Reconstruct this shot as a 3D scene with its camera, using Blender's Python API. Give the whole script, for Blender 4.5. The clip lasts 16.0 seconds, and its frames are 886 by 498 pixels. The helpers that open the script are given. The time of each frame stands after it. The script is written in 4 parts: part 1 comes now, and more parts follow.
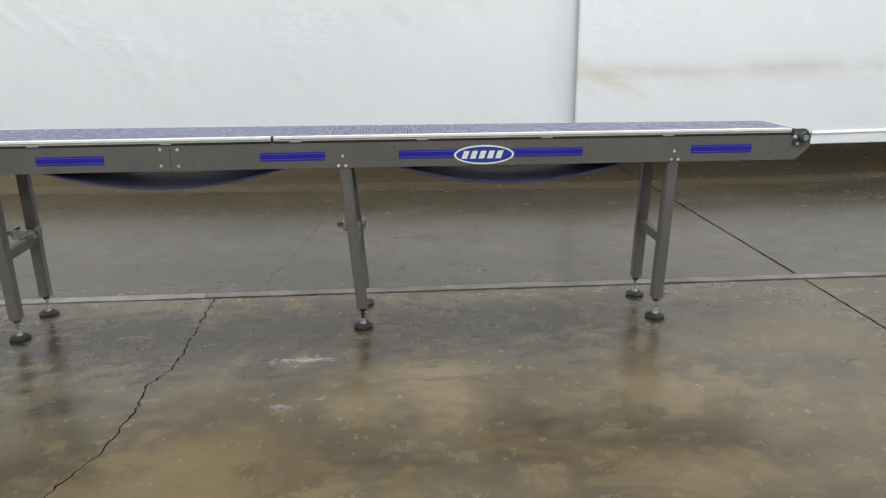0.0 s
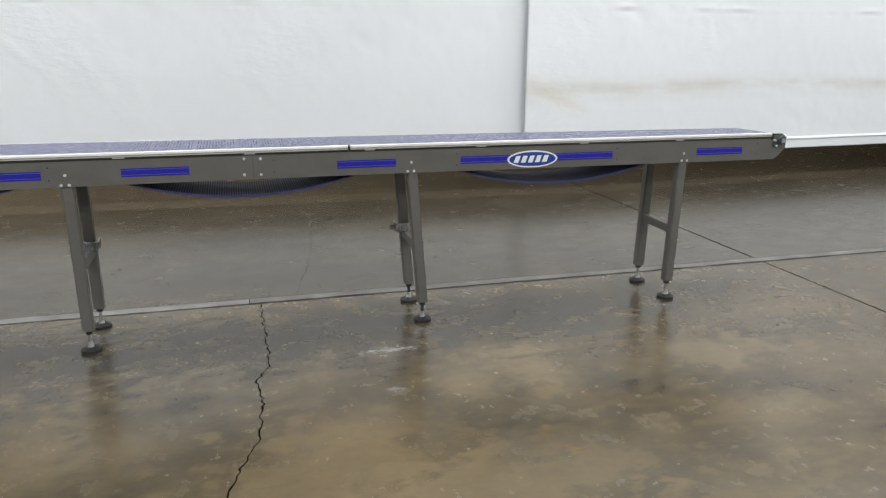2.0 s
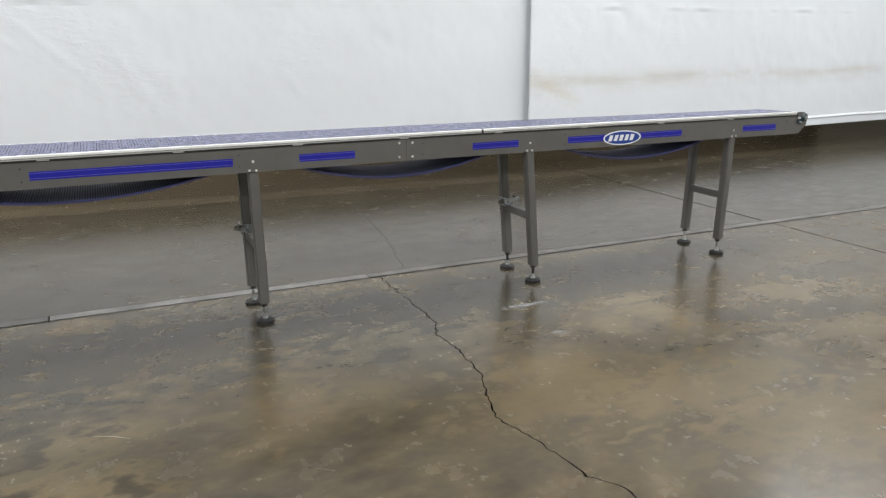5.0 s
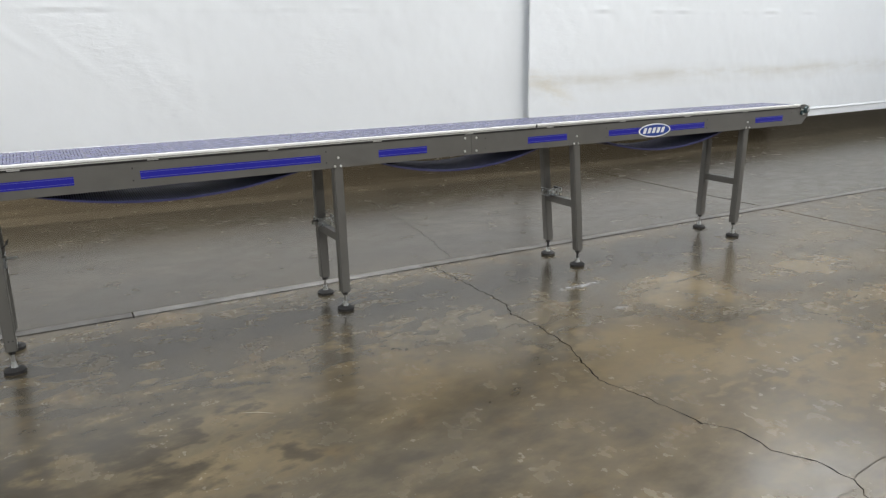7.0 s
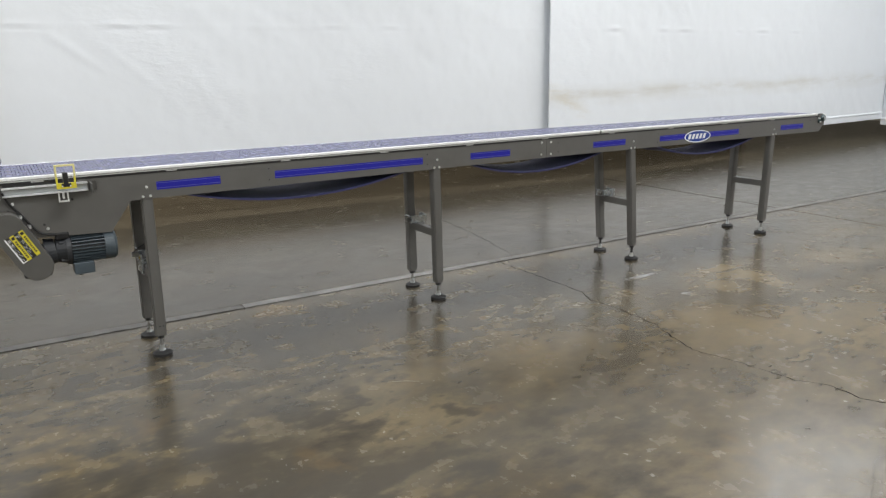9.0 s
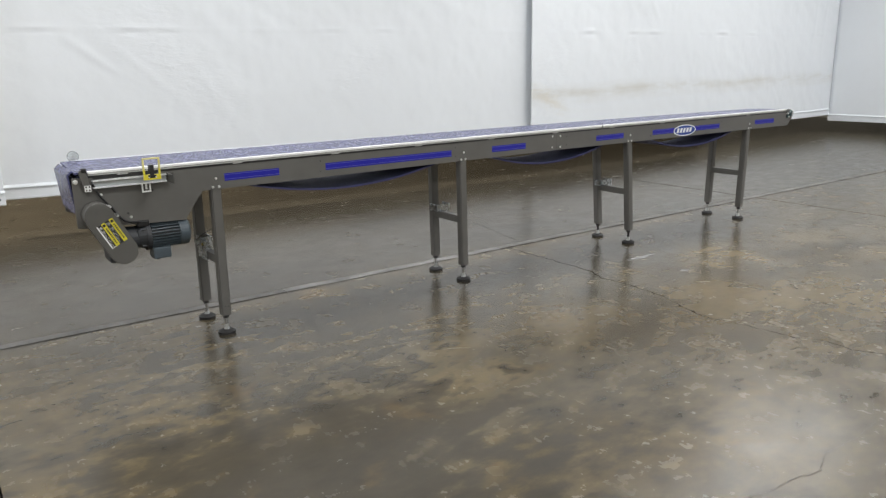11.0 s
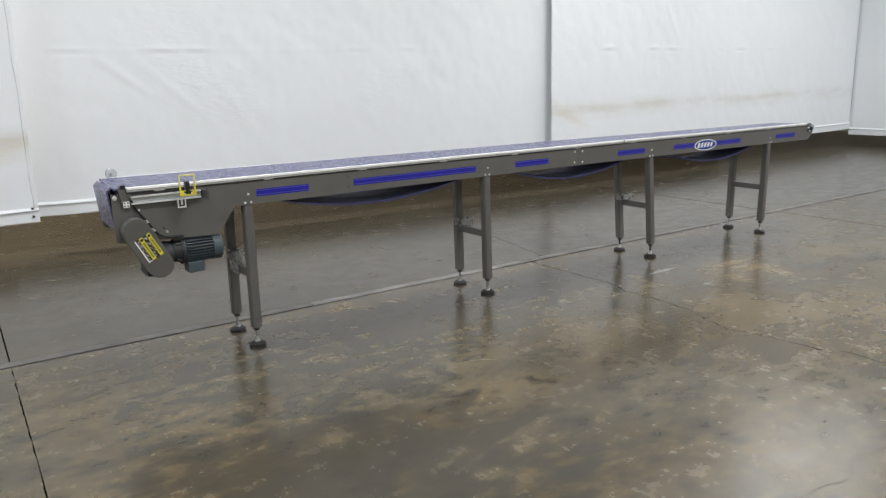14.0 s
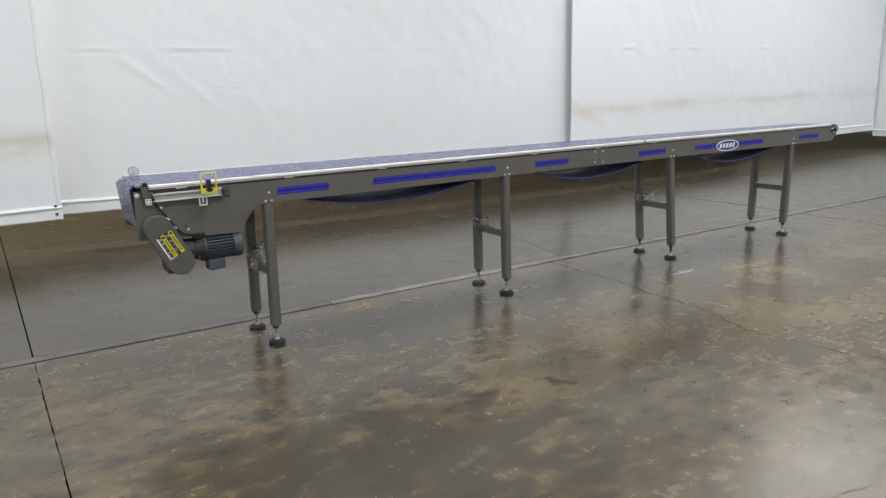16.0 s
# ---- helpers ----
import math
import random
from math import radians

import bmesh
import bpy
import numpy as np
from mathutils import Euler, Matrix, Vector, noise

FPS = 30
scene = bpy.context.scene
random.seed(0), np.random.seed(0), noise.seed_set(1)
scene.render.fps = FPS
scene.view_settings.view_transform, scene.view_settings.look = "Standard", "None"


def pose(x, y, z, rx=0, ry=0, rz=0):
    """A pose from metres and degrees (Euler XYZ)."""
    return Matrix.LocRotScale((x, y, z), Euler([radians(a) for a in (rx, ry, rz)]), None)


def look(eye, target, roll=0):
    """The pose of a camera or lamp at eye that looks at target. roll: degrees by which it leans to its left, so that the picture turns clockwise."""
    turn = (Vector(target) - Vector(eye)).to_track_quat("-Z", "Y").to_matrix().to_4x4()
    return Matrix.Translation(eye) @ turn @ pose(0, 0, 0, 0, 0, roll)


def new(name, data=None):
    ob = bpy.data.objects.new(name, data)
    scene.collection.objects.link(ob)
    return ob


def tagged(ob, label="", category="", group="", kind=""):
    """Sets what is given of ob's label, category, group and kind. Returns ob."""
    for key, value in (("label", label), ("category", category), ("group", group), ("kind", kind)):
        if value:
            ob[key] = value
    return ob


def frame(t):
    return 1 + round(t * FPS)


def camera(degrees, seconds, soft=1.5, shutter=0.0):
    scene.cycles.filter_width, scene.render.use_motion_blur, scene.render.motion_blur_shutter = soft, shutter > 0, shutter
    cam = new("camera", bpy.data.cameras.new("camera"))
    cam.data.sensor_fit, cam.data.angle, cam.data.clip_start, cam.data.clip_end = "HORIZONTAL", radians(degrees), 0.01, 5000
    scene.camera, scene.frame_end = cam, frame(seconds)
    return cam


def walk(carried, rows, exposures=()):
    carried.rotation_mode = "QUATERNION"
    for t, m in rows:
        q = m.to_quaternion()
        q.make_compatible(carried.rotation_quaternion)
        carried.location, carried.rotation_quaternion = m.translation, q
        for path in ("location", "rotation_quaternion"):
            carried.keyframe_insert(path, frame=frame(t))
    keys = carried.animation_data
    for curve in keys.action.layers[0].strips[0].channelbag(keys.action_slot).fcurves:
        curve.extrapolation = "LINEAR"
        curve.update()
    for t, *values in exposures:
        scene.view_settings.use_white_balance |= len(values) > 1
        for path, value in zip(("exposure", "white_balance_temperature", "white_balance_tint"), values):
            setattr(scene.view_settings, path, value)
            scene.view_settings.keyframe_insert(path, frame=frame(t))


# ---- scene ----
cam = camera(61.0, 16.0, soft=1.25)
PATH = [
    (0, (-0.096, -0.102, 1.562), (0.038, 1.807, 0.981), -0.5),
    (0.5, (-0.418, -0.221, 1.577), (-0.147, 1.675, 0.999), -0.1),
    (1, (-0.672, -0.267, 1.564), (-0.286, 1.609, 0.987), 0.5),
    (1.5, (-0.947, -0.274, 1.56), (-0.54, 1.601, 0.993), 0.1),
    (2, (-1.243, -0.338, 1.569), (-0.727, 1.518, 1.032), 0.3),
    (2.5, (-1.452, -0.396, 1.563), (-0.869, 1.442, 1.031), 0.2),
    (3, (-1.673, -0.352, 1.562), (-1.059, 1.472, 1.022), -0.2),
    (3.5, (-1.929, -0.377, 1.554), (-1.244, 1.419, 1.002), 0.0),
    (4, (-2.23, -0.482, 1.568), (-1.506, 1.3, 1.018), 0.1),
    (6.5, (-3.345, -0.432, 1.528), (-2.459, 1.283, 1.003), -1.0),
    (7, (-3.565, -0.429, 1.552), (-2.642, 1.265, 1.022), -0.9),
    (7.5, (-3.877, -0.5, 1.549), (-2.915, 1.176, 1.034), -0.9),
    (8, (-4.059, -0.486, 1.523), (-3.123, 1.207, 1.02), -0.8),
    (8.5, (-4.26, -0.424, 1.524), (-3.332, 1.281, 1.043), -0.9),
    (9, (-4.486, -0.451, 1.534), (-3.474, 1.203, 1.048), -0.9),
    (11.5, (-5.253, -0.567, 1.549), (-4.128, 1.013, 1.063), -1.1),
    (12, (-5.278, -0.577, 1.543), (-4.155, 1.006, 1.061), -1.4),
    (12.5, (-5.267, -0.592, 1.539), (-4.151, 1.0, 1.072), -1.6),
    (13, (-5.263, -0.604, 1.537), (-4.146, 0.991, 1.081), -1.7),
    (13.5, (-5.261, -0.611, 1.55), (-4.148, 0.99, 1.103), -1.6),
    (14, (-5.268, -0.596, 1.554), (-4.177, 1.021, 1.11), -1.5),
    (14.5, (-5.26, -0.6, 1.553), (-4.157, 1.009, 1.11), -1.6),
    (15, (-5.258, -0.602, 1.567), (-4.169, 1.016, 1.121), -1.5),
    (15.5, (-5.272, -0.598, 1.539), (-4.195, 1.029, 1.102), -1.5),
    (16, (-5.275, -0.583, 1.548), (-4.223, 1.058, 1.106), -1.4),
]
walk(cam, [(t, look(eye, target, roll)) for t, eye, target, roll in PATH], [(0.0, 0.02), (8.0, 0.01), (12.0, -0.02), (16.0, -0.07)])

# ---- world and light ----
world = bpy.data.worlds.new("hall_air")
world.use_nodes = True
scene.world = world
world.node_tree.nodes["Background"].inputs[0].default_value = (0.9, 0.95, 1.0, 1)
world.node_tree.nodes["Background"].inputs[1].default_value = 0.05


def area_lamp(name, place, target, wide, deep, watts, colour=(1.0, 1.0, 0.995)):
    data = bpy.data.lights.new(name, "AREA")
    data.shape, data.size, data.size_y, data.energy, data.color = "RECTANGLE", wide, deep, watts, colour
    ob = new(name, data)
    ob.matrix_world = look(place, target)
    return ob


for lx in (-8.5, -3.2, 2.1, 8.3):
    for ly in (-4.2, 0.4, 4.4) if lx < 8 else (-4.2, -0.2, 3.6):
        area_lamp("high_bay_light", (lx, ly, 5.12), (lx, ly, 0), 2.4, 1.2, 134)
area_lamp("far_bay_light", (6.0, 5.35, 5.10), (4.6, 4.0, 0), 2.2, 1.7, 86)
# added fill lamps without a known source: they brighten the floor behind the tarps
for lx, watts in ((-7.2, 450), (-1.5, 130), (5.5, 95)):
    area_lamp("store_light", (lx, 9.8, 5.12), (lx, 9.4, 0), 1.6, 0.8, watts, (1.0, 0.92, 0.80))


# ---- materials ----
def shader(name):
    m = bpy.data.materials.new(name)
    m.use_nodes = True
    return m, m.node_tree.nodes, m.node_tree.links, m.node_tree.nodes["Principled BSDF"]


def noise_node(nodes, links, scale, detail=4.0, rough=0.55, stretch=None):
    pos = nodes.new("ShaderNodeNewGeometry").outputs["Position"]
    if stretch:
        mp = nodes.new("ShaderNodeMapping")
        mp.inputs["Scale"].default_value = stretch
        links.new(pos, mp.inputs[0])
        pos = mp.outputs[0]
    n = nodes.new("ShaderNodeTexNoise")
    n.inputs["Scale"].default_value, n.inputs["Detail"].default_value, n.inputs["Roughness"].default_value = scale, detail, rough
    links.new(pos, n.inputs["Vector"])
    return n.outputs[0]


def ramp(nodes, links, fac, stops):
    r = nodes.new("ShaderNodeValToRGB")
    r.color_ramp.elements[0].position, r.color_ramp.elements[0].color = stops[0][0], (*stops[0][1], 1)
    r.color_ramp.elements[1].position, r.color_ramp.elements[1].color = stops[-1][0], (*stops[-1][1], 1)
    for p, c in stops[1:-1]:
        r.color_ramp.elements.new(p).color = (*c, 1)
    links.new(fac, r.inputs[0])
    return r.outputs[0]


def mix(nodes, links, fac, a, b, mode="MIX"):
    x = nodes.new("ShaderNodeMix")
    x.data_type, x.blend_type = "RGBA", mode
    for sock, v in ((x.inputs[0], fac), (x.inputs[6], a), (x.inputs[7], b)):
        if isinstance(v, (int, float)):
            sock.default_value = v
        elif isinstance(v, tuple):
            sock.default_value = (*v, 1)
        else:
            links.new(v, sock)
    return x.outputs[2]


def span(nodes, links, value, lo, hi, out_lo=0.0, out_hi=1.0):
    r = nodes.new("ShaderNodeMapRange")
    for k, v in zip((1, 2, 3, 4), (lo, hi, out_lo, out_hi)):
        r.inputs[k].default_value = v
    links.new(value, r.inputs[0])
    return r.outputs[0]


def bump(nodes, links, bsdf, height, strength, distance=0.01):
    b = nodes.new("ShaderNodeBump")
    b.inputs["Strength"].default_value, b.inputs["Distance"].default_value = strength, distance
    links.new(height, b.inputs["Height"])
    links.new(b.outputs[0], bsdf.inputs["Normal"])


def plain(name, colour, rough=0.5, metal=0.0, vary=0.12, scale=18.0, relief=0.0, grain=220.0):
    """A painted, moulded or metal surface with slight unevenness at two scales."""
    m, nodes, links, bsdf = shader(name)
    a = noise_node(nodes, links, scale, 5)
    b = noise_node(nodes, links, grain, 2)
    tone = span(nodes, links, a, 0.3, 0.7, 1 - vary, 1 + vary)
    fine = span(nodes, links, b, 0.3, 0.7, 1 - vary / 2, 1 + vary / 2)
    mul = nodes.new("ShaderNodeMath")
    mul.operation = "MULTIPLY"
    links.new(tone, mul.inputs[0]), links.new(fine, mul.inputs[1])
    sc = nodes.new("ShaderNodeVectorMath")
    sc.operation = "SCALE"
    sc.inputs[0].default_value = colour
    links.new(mul.outputs[0], sc.inputs[3])
    links.new(sc.outputs[0], bsdf.inputs["Base Color"])
    links.new(span(nodes, links, a, 0.3, 0.7, max(rough - 0.08, 0.05), rough + 0.08), bsdf.inputs["Roughness"])
    bsdf.inputs["Metallic"].default_value = metal
    if relief:
        bump(nodes, links, bsdf, b, relief, 0.001)
    return m


# tan worn patches and darker patches of the slab: place, reach, strength
TAN_WEAR = ((0.12, 2.80, 0.24, 0.34, 0.62), (-0.24, 2.73, 0.20, 0.22, 0.45), (0.07, 3.09, 0.42, 0.13, 0.50), (1.12, 2.81, 0.50, 0.22, 0.50), (0.99, 2.20, 0.42, 0.20, 0.42),
            (-0.95, 2.20, 0.60, 0.38, 0.42), (-0.35, 1.95, 0.75, 0.32, 0.45), (-2.93, 2.62, 0.34, 0.18, 0.35), (-3.15, 2.20, 0.60, 0.34, 0.42), (-1.93, 2.52, 0.45, 0.26, 0.28),
            (0.0, 1.50, 0.95, 0.36, 0.42), (-0.80, 2.45, 0.40, 0.26, 0.30), (1.75, 2.60, 0.70, 0.40, 0.30), (1.9, 3.35, 0.60, 0.30, 0.32))
# small stains and broad dark patches; the drive-end one offsets reflected tarp haze
DARK_PATCHES = ((0.99, 2.42, 0.36, 0.12, 0.40), (0.27, 2.28, 0.18, 0.12, 0.36), (-0.06, 2.69, 0.11, 0.16, 0.40), (0.36, 2.62, 0.20, 0.20, 0.40), (-1.06, 1.92, 0.10, 0.045, 0.55),
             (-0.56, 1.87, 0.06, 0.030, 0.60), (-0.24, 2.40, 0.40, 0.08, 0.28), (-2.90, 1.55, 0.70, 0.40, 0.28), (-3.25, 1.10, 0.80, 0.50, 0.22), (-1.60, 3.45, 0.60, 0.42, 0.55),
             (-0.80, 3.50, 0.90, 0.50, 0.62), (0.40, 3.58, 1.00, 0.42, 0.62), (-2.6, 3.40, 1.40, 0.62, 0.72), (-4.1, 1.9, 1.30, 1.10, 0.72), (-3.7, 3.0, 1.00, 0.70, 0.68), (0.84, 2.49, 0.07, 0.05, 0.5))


def concrete_material(name, mottled):
    """Sealed, worn concrete: trowelled brown and grey patches, tan wear, dark stains and broad darker patches, fine
    grain; glossy where the sealer is whole.
    """
    m, nodes, links, bsdf = shader(name)
    pos = nodes.new("ShaderNodeNewGeometry").outputs["Position"]

    def vec(op, a, b):
        n = nodes.new("ShaderNodeVectorMath")
        n.operation = op
        for sock, v in zip(n.inputs, (a, b)):
            if isinstance(v, tuple):
                sock.default_value = v
            else:
                links.new(v, sock)
        return n.outputs[0]

    def math_of(op, a, b, c=None):
        n = nodes.new("ShaderNodeMath")
        n.operation = op
        for sock, v in zip(n.inputs, (a, b) if c is None else (a, b, c)):
            if isinstance(v, (int, float)):
                sock.default_value = v
            else:
                links.new(v, sock)
        return n.outputs[0]

    # a wandering of the pattern, so that patches get torn, swirled edges
    stray = nodes.new("ShaderNodeTexNoise")
    stray.inputs["Scale"].default_value, stray.inputs["Detail"].default_value = 1.7, 3.0
    links.new(pos, stray.inputs["Vector"])
    drift = vec("MULTIPLY", vec("SUBTRACT", stray.outputs["Color"], (0.5, 0.5, 0.5)), (0.34, 0.34, 0.0))
    torn = vec("ADD", pos, drift)

    def cloud(scale, detail, rough, stretch=None, turn=0.0, where=None):
        mp = nodes.new("ShaderNodeMapping")
        mp.inputs["Scale"].default_value = stretch or (1.0, 1.0, 1.0)
        mp.inputs["Rotation"].default_value = (0, 0, math.radians(turn))
        links.new(where or torn, mp.inputs[0])
        n = nodes.new("ShaderNodeTexNoise")
        n.inputs["Scale"].default_value, n.inputs["Detail"].default_value, n.inputs["Roughness"].default_value = scale, detail, rough
        links.new(mp.outputs[0], n.inputs["Vector"])
        return n.outputs[0]

    def soft(value, lo, hi, out_lo, out_hi):
        out = span(nodes, links, value, lo, hi, out_lo, out_hi)
        out.node.interpolation_type = "SMOOTHSTEP"
        return out

    broad = cloud(0.62, 4, 0.5)
    patch = cloud(2.6, 6, 0.60, (1.0, 1.25, 1.0), 24)
    blotch = cloud(5.5, 5, 0.58, (0.85, 1.15, 1.0), -20, pos)
    stroke = cloud(9.0, 4, 0.56, (0.65, 1.35, 1.0), -32, pos)
    grain = cloud(17, 4, 0.55, where=pos)
    fine = cloud(80, 4, 0.65, where=pos)
    rag = math_of("ADD", span(nodes, links, blotch, 0.32, 0.68, -0.55, 0.55), span(nodes, links, stroke, 0.32, 0.68, -0.35, 0.35))

    def blend(*shares):
        """Several patterns evened out to full range and summed by their shares."""
        total = 0.0
        for pattern, share in shares:
            total = math_of("MULTIPLY_ADD", span(nodes, links, pattern, 0.32, 0.68), share, total)
        return total

    def spot(cx, cy, wx, wy, ragged_by=rag):
        """Distance from a spot on the floor, with a torn edge: below one is inside."""
        mp = nodes.new("ShaderNodeMapping")
        mp.inputs["Location"].default_value = (-cx / wx, -cy / wy, 0)
        mp.inputs["Scale"].default_value = (1 / wx, 1 / wy, 0)
        links.new(pos, mp.inputs[0])
        ln = nodes.new("ShaderNodeVectorMath")
        ln.operation = "LENGTH"
        links.new(mp.outputs[0], ln.inputs[0])
        return math_of("ADD", ln.outputs[1], ragged_by)

    if mottled:
        tone = blend((broad, 0.26), (patch, 0.30), (blotch, 0.28), (stroke, 0.16))
        warm = ramp(nodes, links, tone, [(0.18, (0.042, 0.034, 0.022)), (0.40, (0.064, 0.051, 0.031)), (0.58, (0.088, 0.069, 0.041)), (0.84, (0.120, 0.094, 0.054))])
        cool = ramp(nodes, links, tone, [(0.18, (0.044, 0.039, 0.030)), (0.42, (0.065, 0.057, 0.043)), (0.60, (0.084, 0.073, 0.054)), (0.84, (0.107, 0.092, 0.065))])
        col = mix(nodes, links, soft(cloud(0.8, 5, 0.55), 0.40, 0.62, 0.0, 0.85), warm, cool)
        for cx, cy, wx, wy, most in TAN_WEAR:
            col = mix(nodes, links, soft(spot(cx, cy, wx, wy), 1.0, 0.40, 0, most * 0.82), col, (0.208, 0.163, 0.096))
        for cx, cy, wx, wy, most in DARK_PATCHES:
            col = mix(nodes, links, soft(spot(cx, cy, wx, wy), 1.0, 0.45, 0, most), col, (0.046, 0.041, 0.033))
        rust = cloud(2.4, 6, 0.6, (1.1, 0.9, 1.0), 60)
        col = mix(nodes, links, soft(rust, 0.57, 0.72, 0, 0.38), col, (0.135, 0.090, 0.042))
        col = mix(nodes, links, 1.0, col, ramp(nodes, links, blend((blotch, 0.45), (stroke, 0.40), (grain, 0.15)), [(0.15, (0.95, 0.93, 0.87)), (0.5, (1.09, 1.07, 0.99)), (0.85, (1.19, 1.17, 1.07))]), "MULTIPLY")
        deep = 0.09
    else:
        tone = blend((broad, 0.30), (patch, 0.25), (cloud(1.4, 8, 0.6, (0.4, 2.2, 1.0)), 0.30), (stroke, 0.15))
        col = ramp(nodes, links, tone, [(0.2, (0.050, 0.043, 0.031)), (0.50, (0.072, 0.062, 0.045)), (0.8, (0.097, 0.083, 0.058))])
        deep = 0.06
    col = mix(nodes, links, span(nodes, links, grain, 0.47, 0.28, 0.0, deep), col, (0.032, 0.028, 0.022))
    col = mix(nodes, links, span(nodes, links, fine, 0.48, 0.75, 0.0, 0.05 if mottled else 0.04), col, (0.030, 0.026, 0.020))
    scratch = cloud(3.1, 4, 0.55, (3.4, 0.7, 1.0), 12, pos)
    col = mix(nodes, links, soft(scratch, 0.70, 0.78, 0.0, 0.28 if mottled else 0.05), col, (0.030, 0.027, 0.021))
    if mottled:
        crumbs = span(nodes, links, cloud(30, 4, 0.65, (0.7, 1.3, 1.0), 0, pos), 0.3, 0.7, -0.9, 0.9)
        for cx, cy, wx, wy, most in ((-0.535, 3.255, 0.15, 0.030, 0.75), (-0.592, 2.795, 0.06, 0.028, 0.42)):      # two chalky scuffs
            col = mix(nodes, links, span(nodes, links, spot(cx, cy, wx, wy, crumbs), 1.0, 0.2, 0, most), col, (0.32, 0.33, 0.35))
        for cx, cy, w in ((-0.056, 2.297, 0.026), (-0.02, 2.10, 0.040)):      # two spots of old yellow paint
            col = mix(nodes, links, span(nodes, links, spot(cx, cy, w, w, crumbs), 1.0, 0.2, 0, 0.28), col, (0.26, 0.18, 0.045))
        ringed = spot(0.546, 2.523, 0.10, 0.085, math_of("MULTIPLY", crumbs, 0.35))                              # a dried drip ring
        col = mix(nodes, links, math_of("MULTIPLY", soft(ringed, 0.55, 0.85, 0, 0.40), soft(ringed, 1.15, 0.9, 0, 1.0)), col, (0.034, 0.029, 0.022))
    links.new(col, bsdf.inputs["Base Color"])
    # scratches of sweeping across the slab, over the pitted skin of the concrete
    combed = cloud(9, 5, 0.62, (2.6, 0.55, 1.0), 8, pos)
    rough = math_of("ADD", span(nodes, links, grain, 0.30, 0.70, 0.0, 0.03), span(nodes, links, blotch, 0.32, 0.68, 0.17, 0.26))
    links.new(math_of("ADD", rough, span(nodes, links, combed, 0.35, 0.65, 0.0, 0.03 if mottled else 0.01)), bsdf.inputs["Roughness"])
    bsdf.inputs["Specular IOR Level"].default_value = 0.45
    height = math_of("MULTIPLY_ADD", combed, 0.16, math_of("MULTIPLY", grain, 0.10))
    bump(nodes, links, bsdf, height, 0.14 if mottled else 0.035, 0.006)
    return m


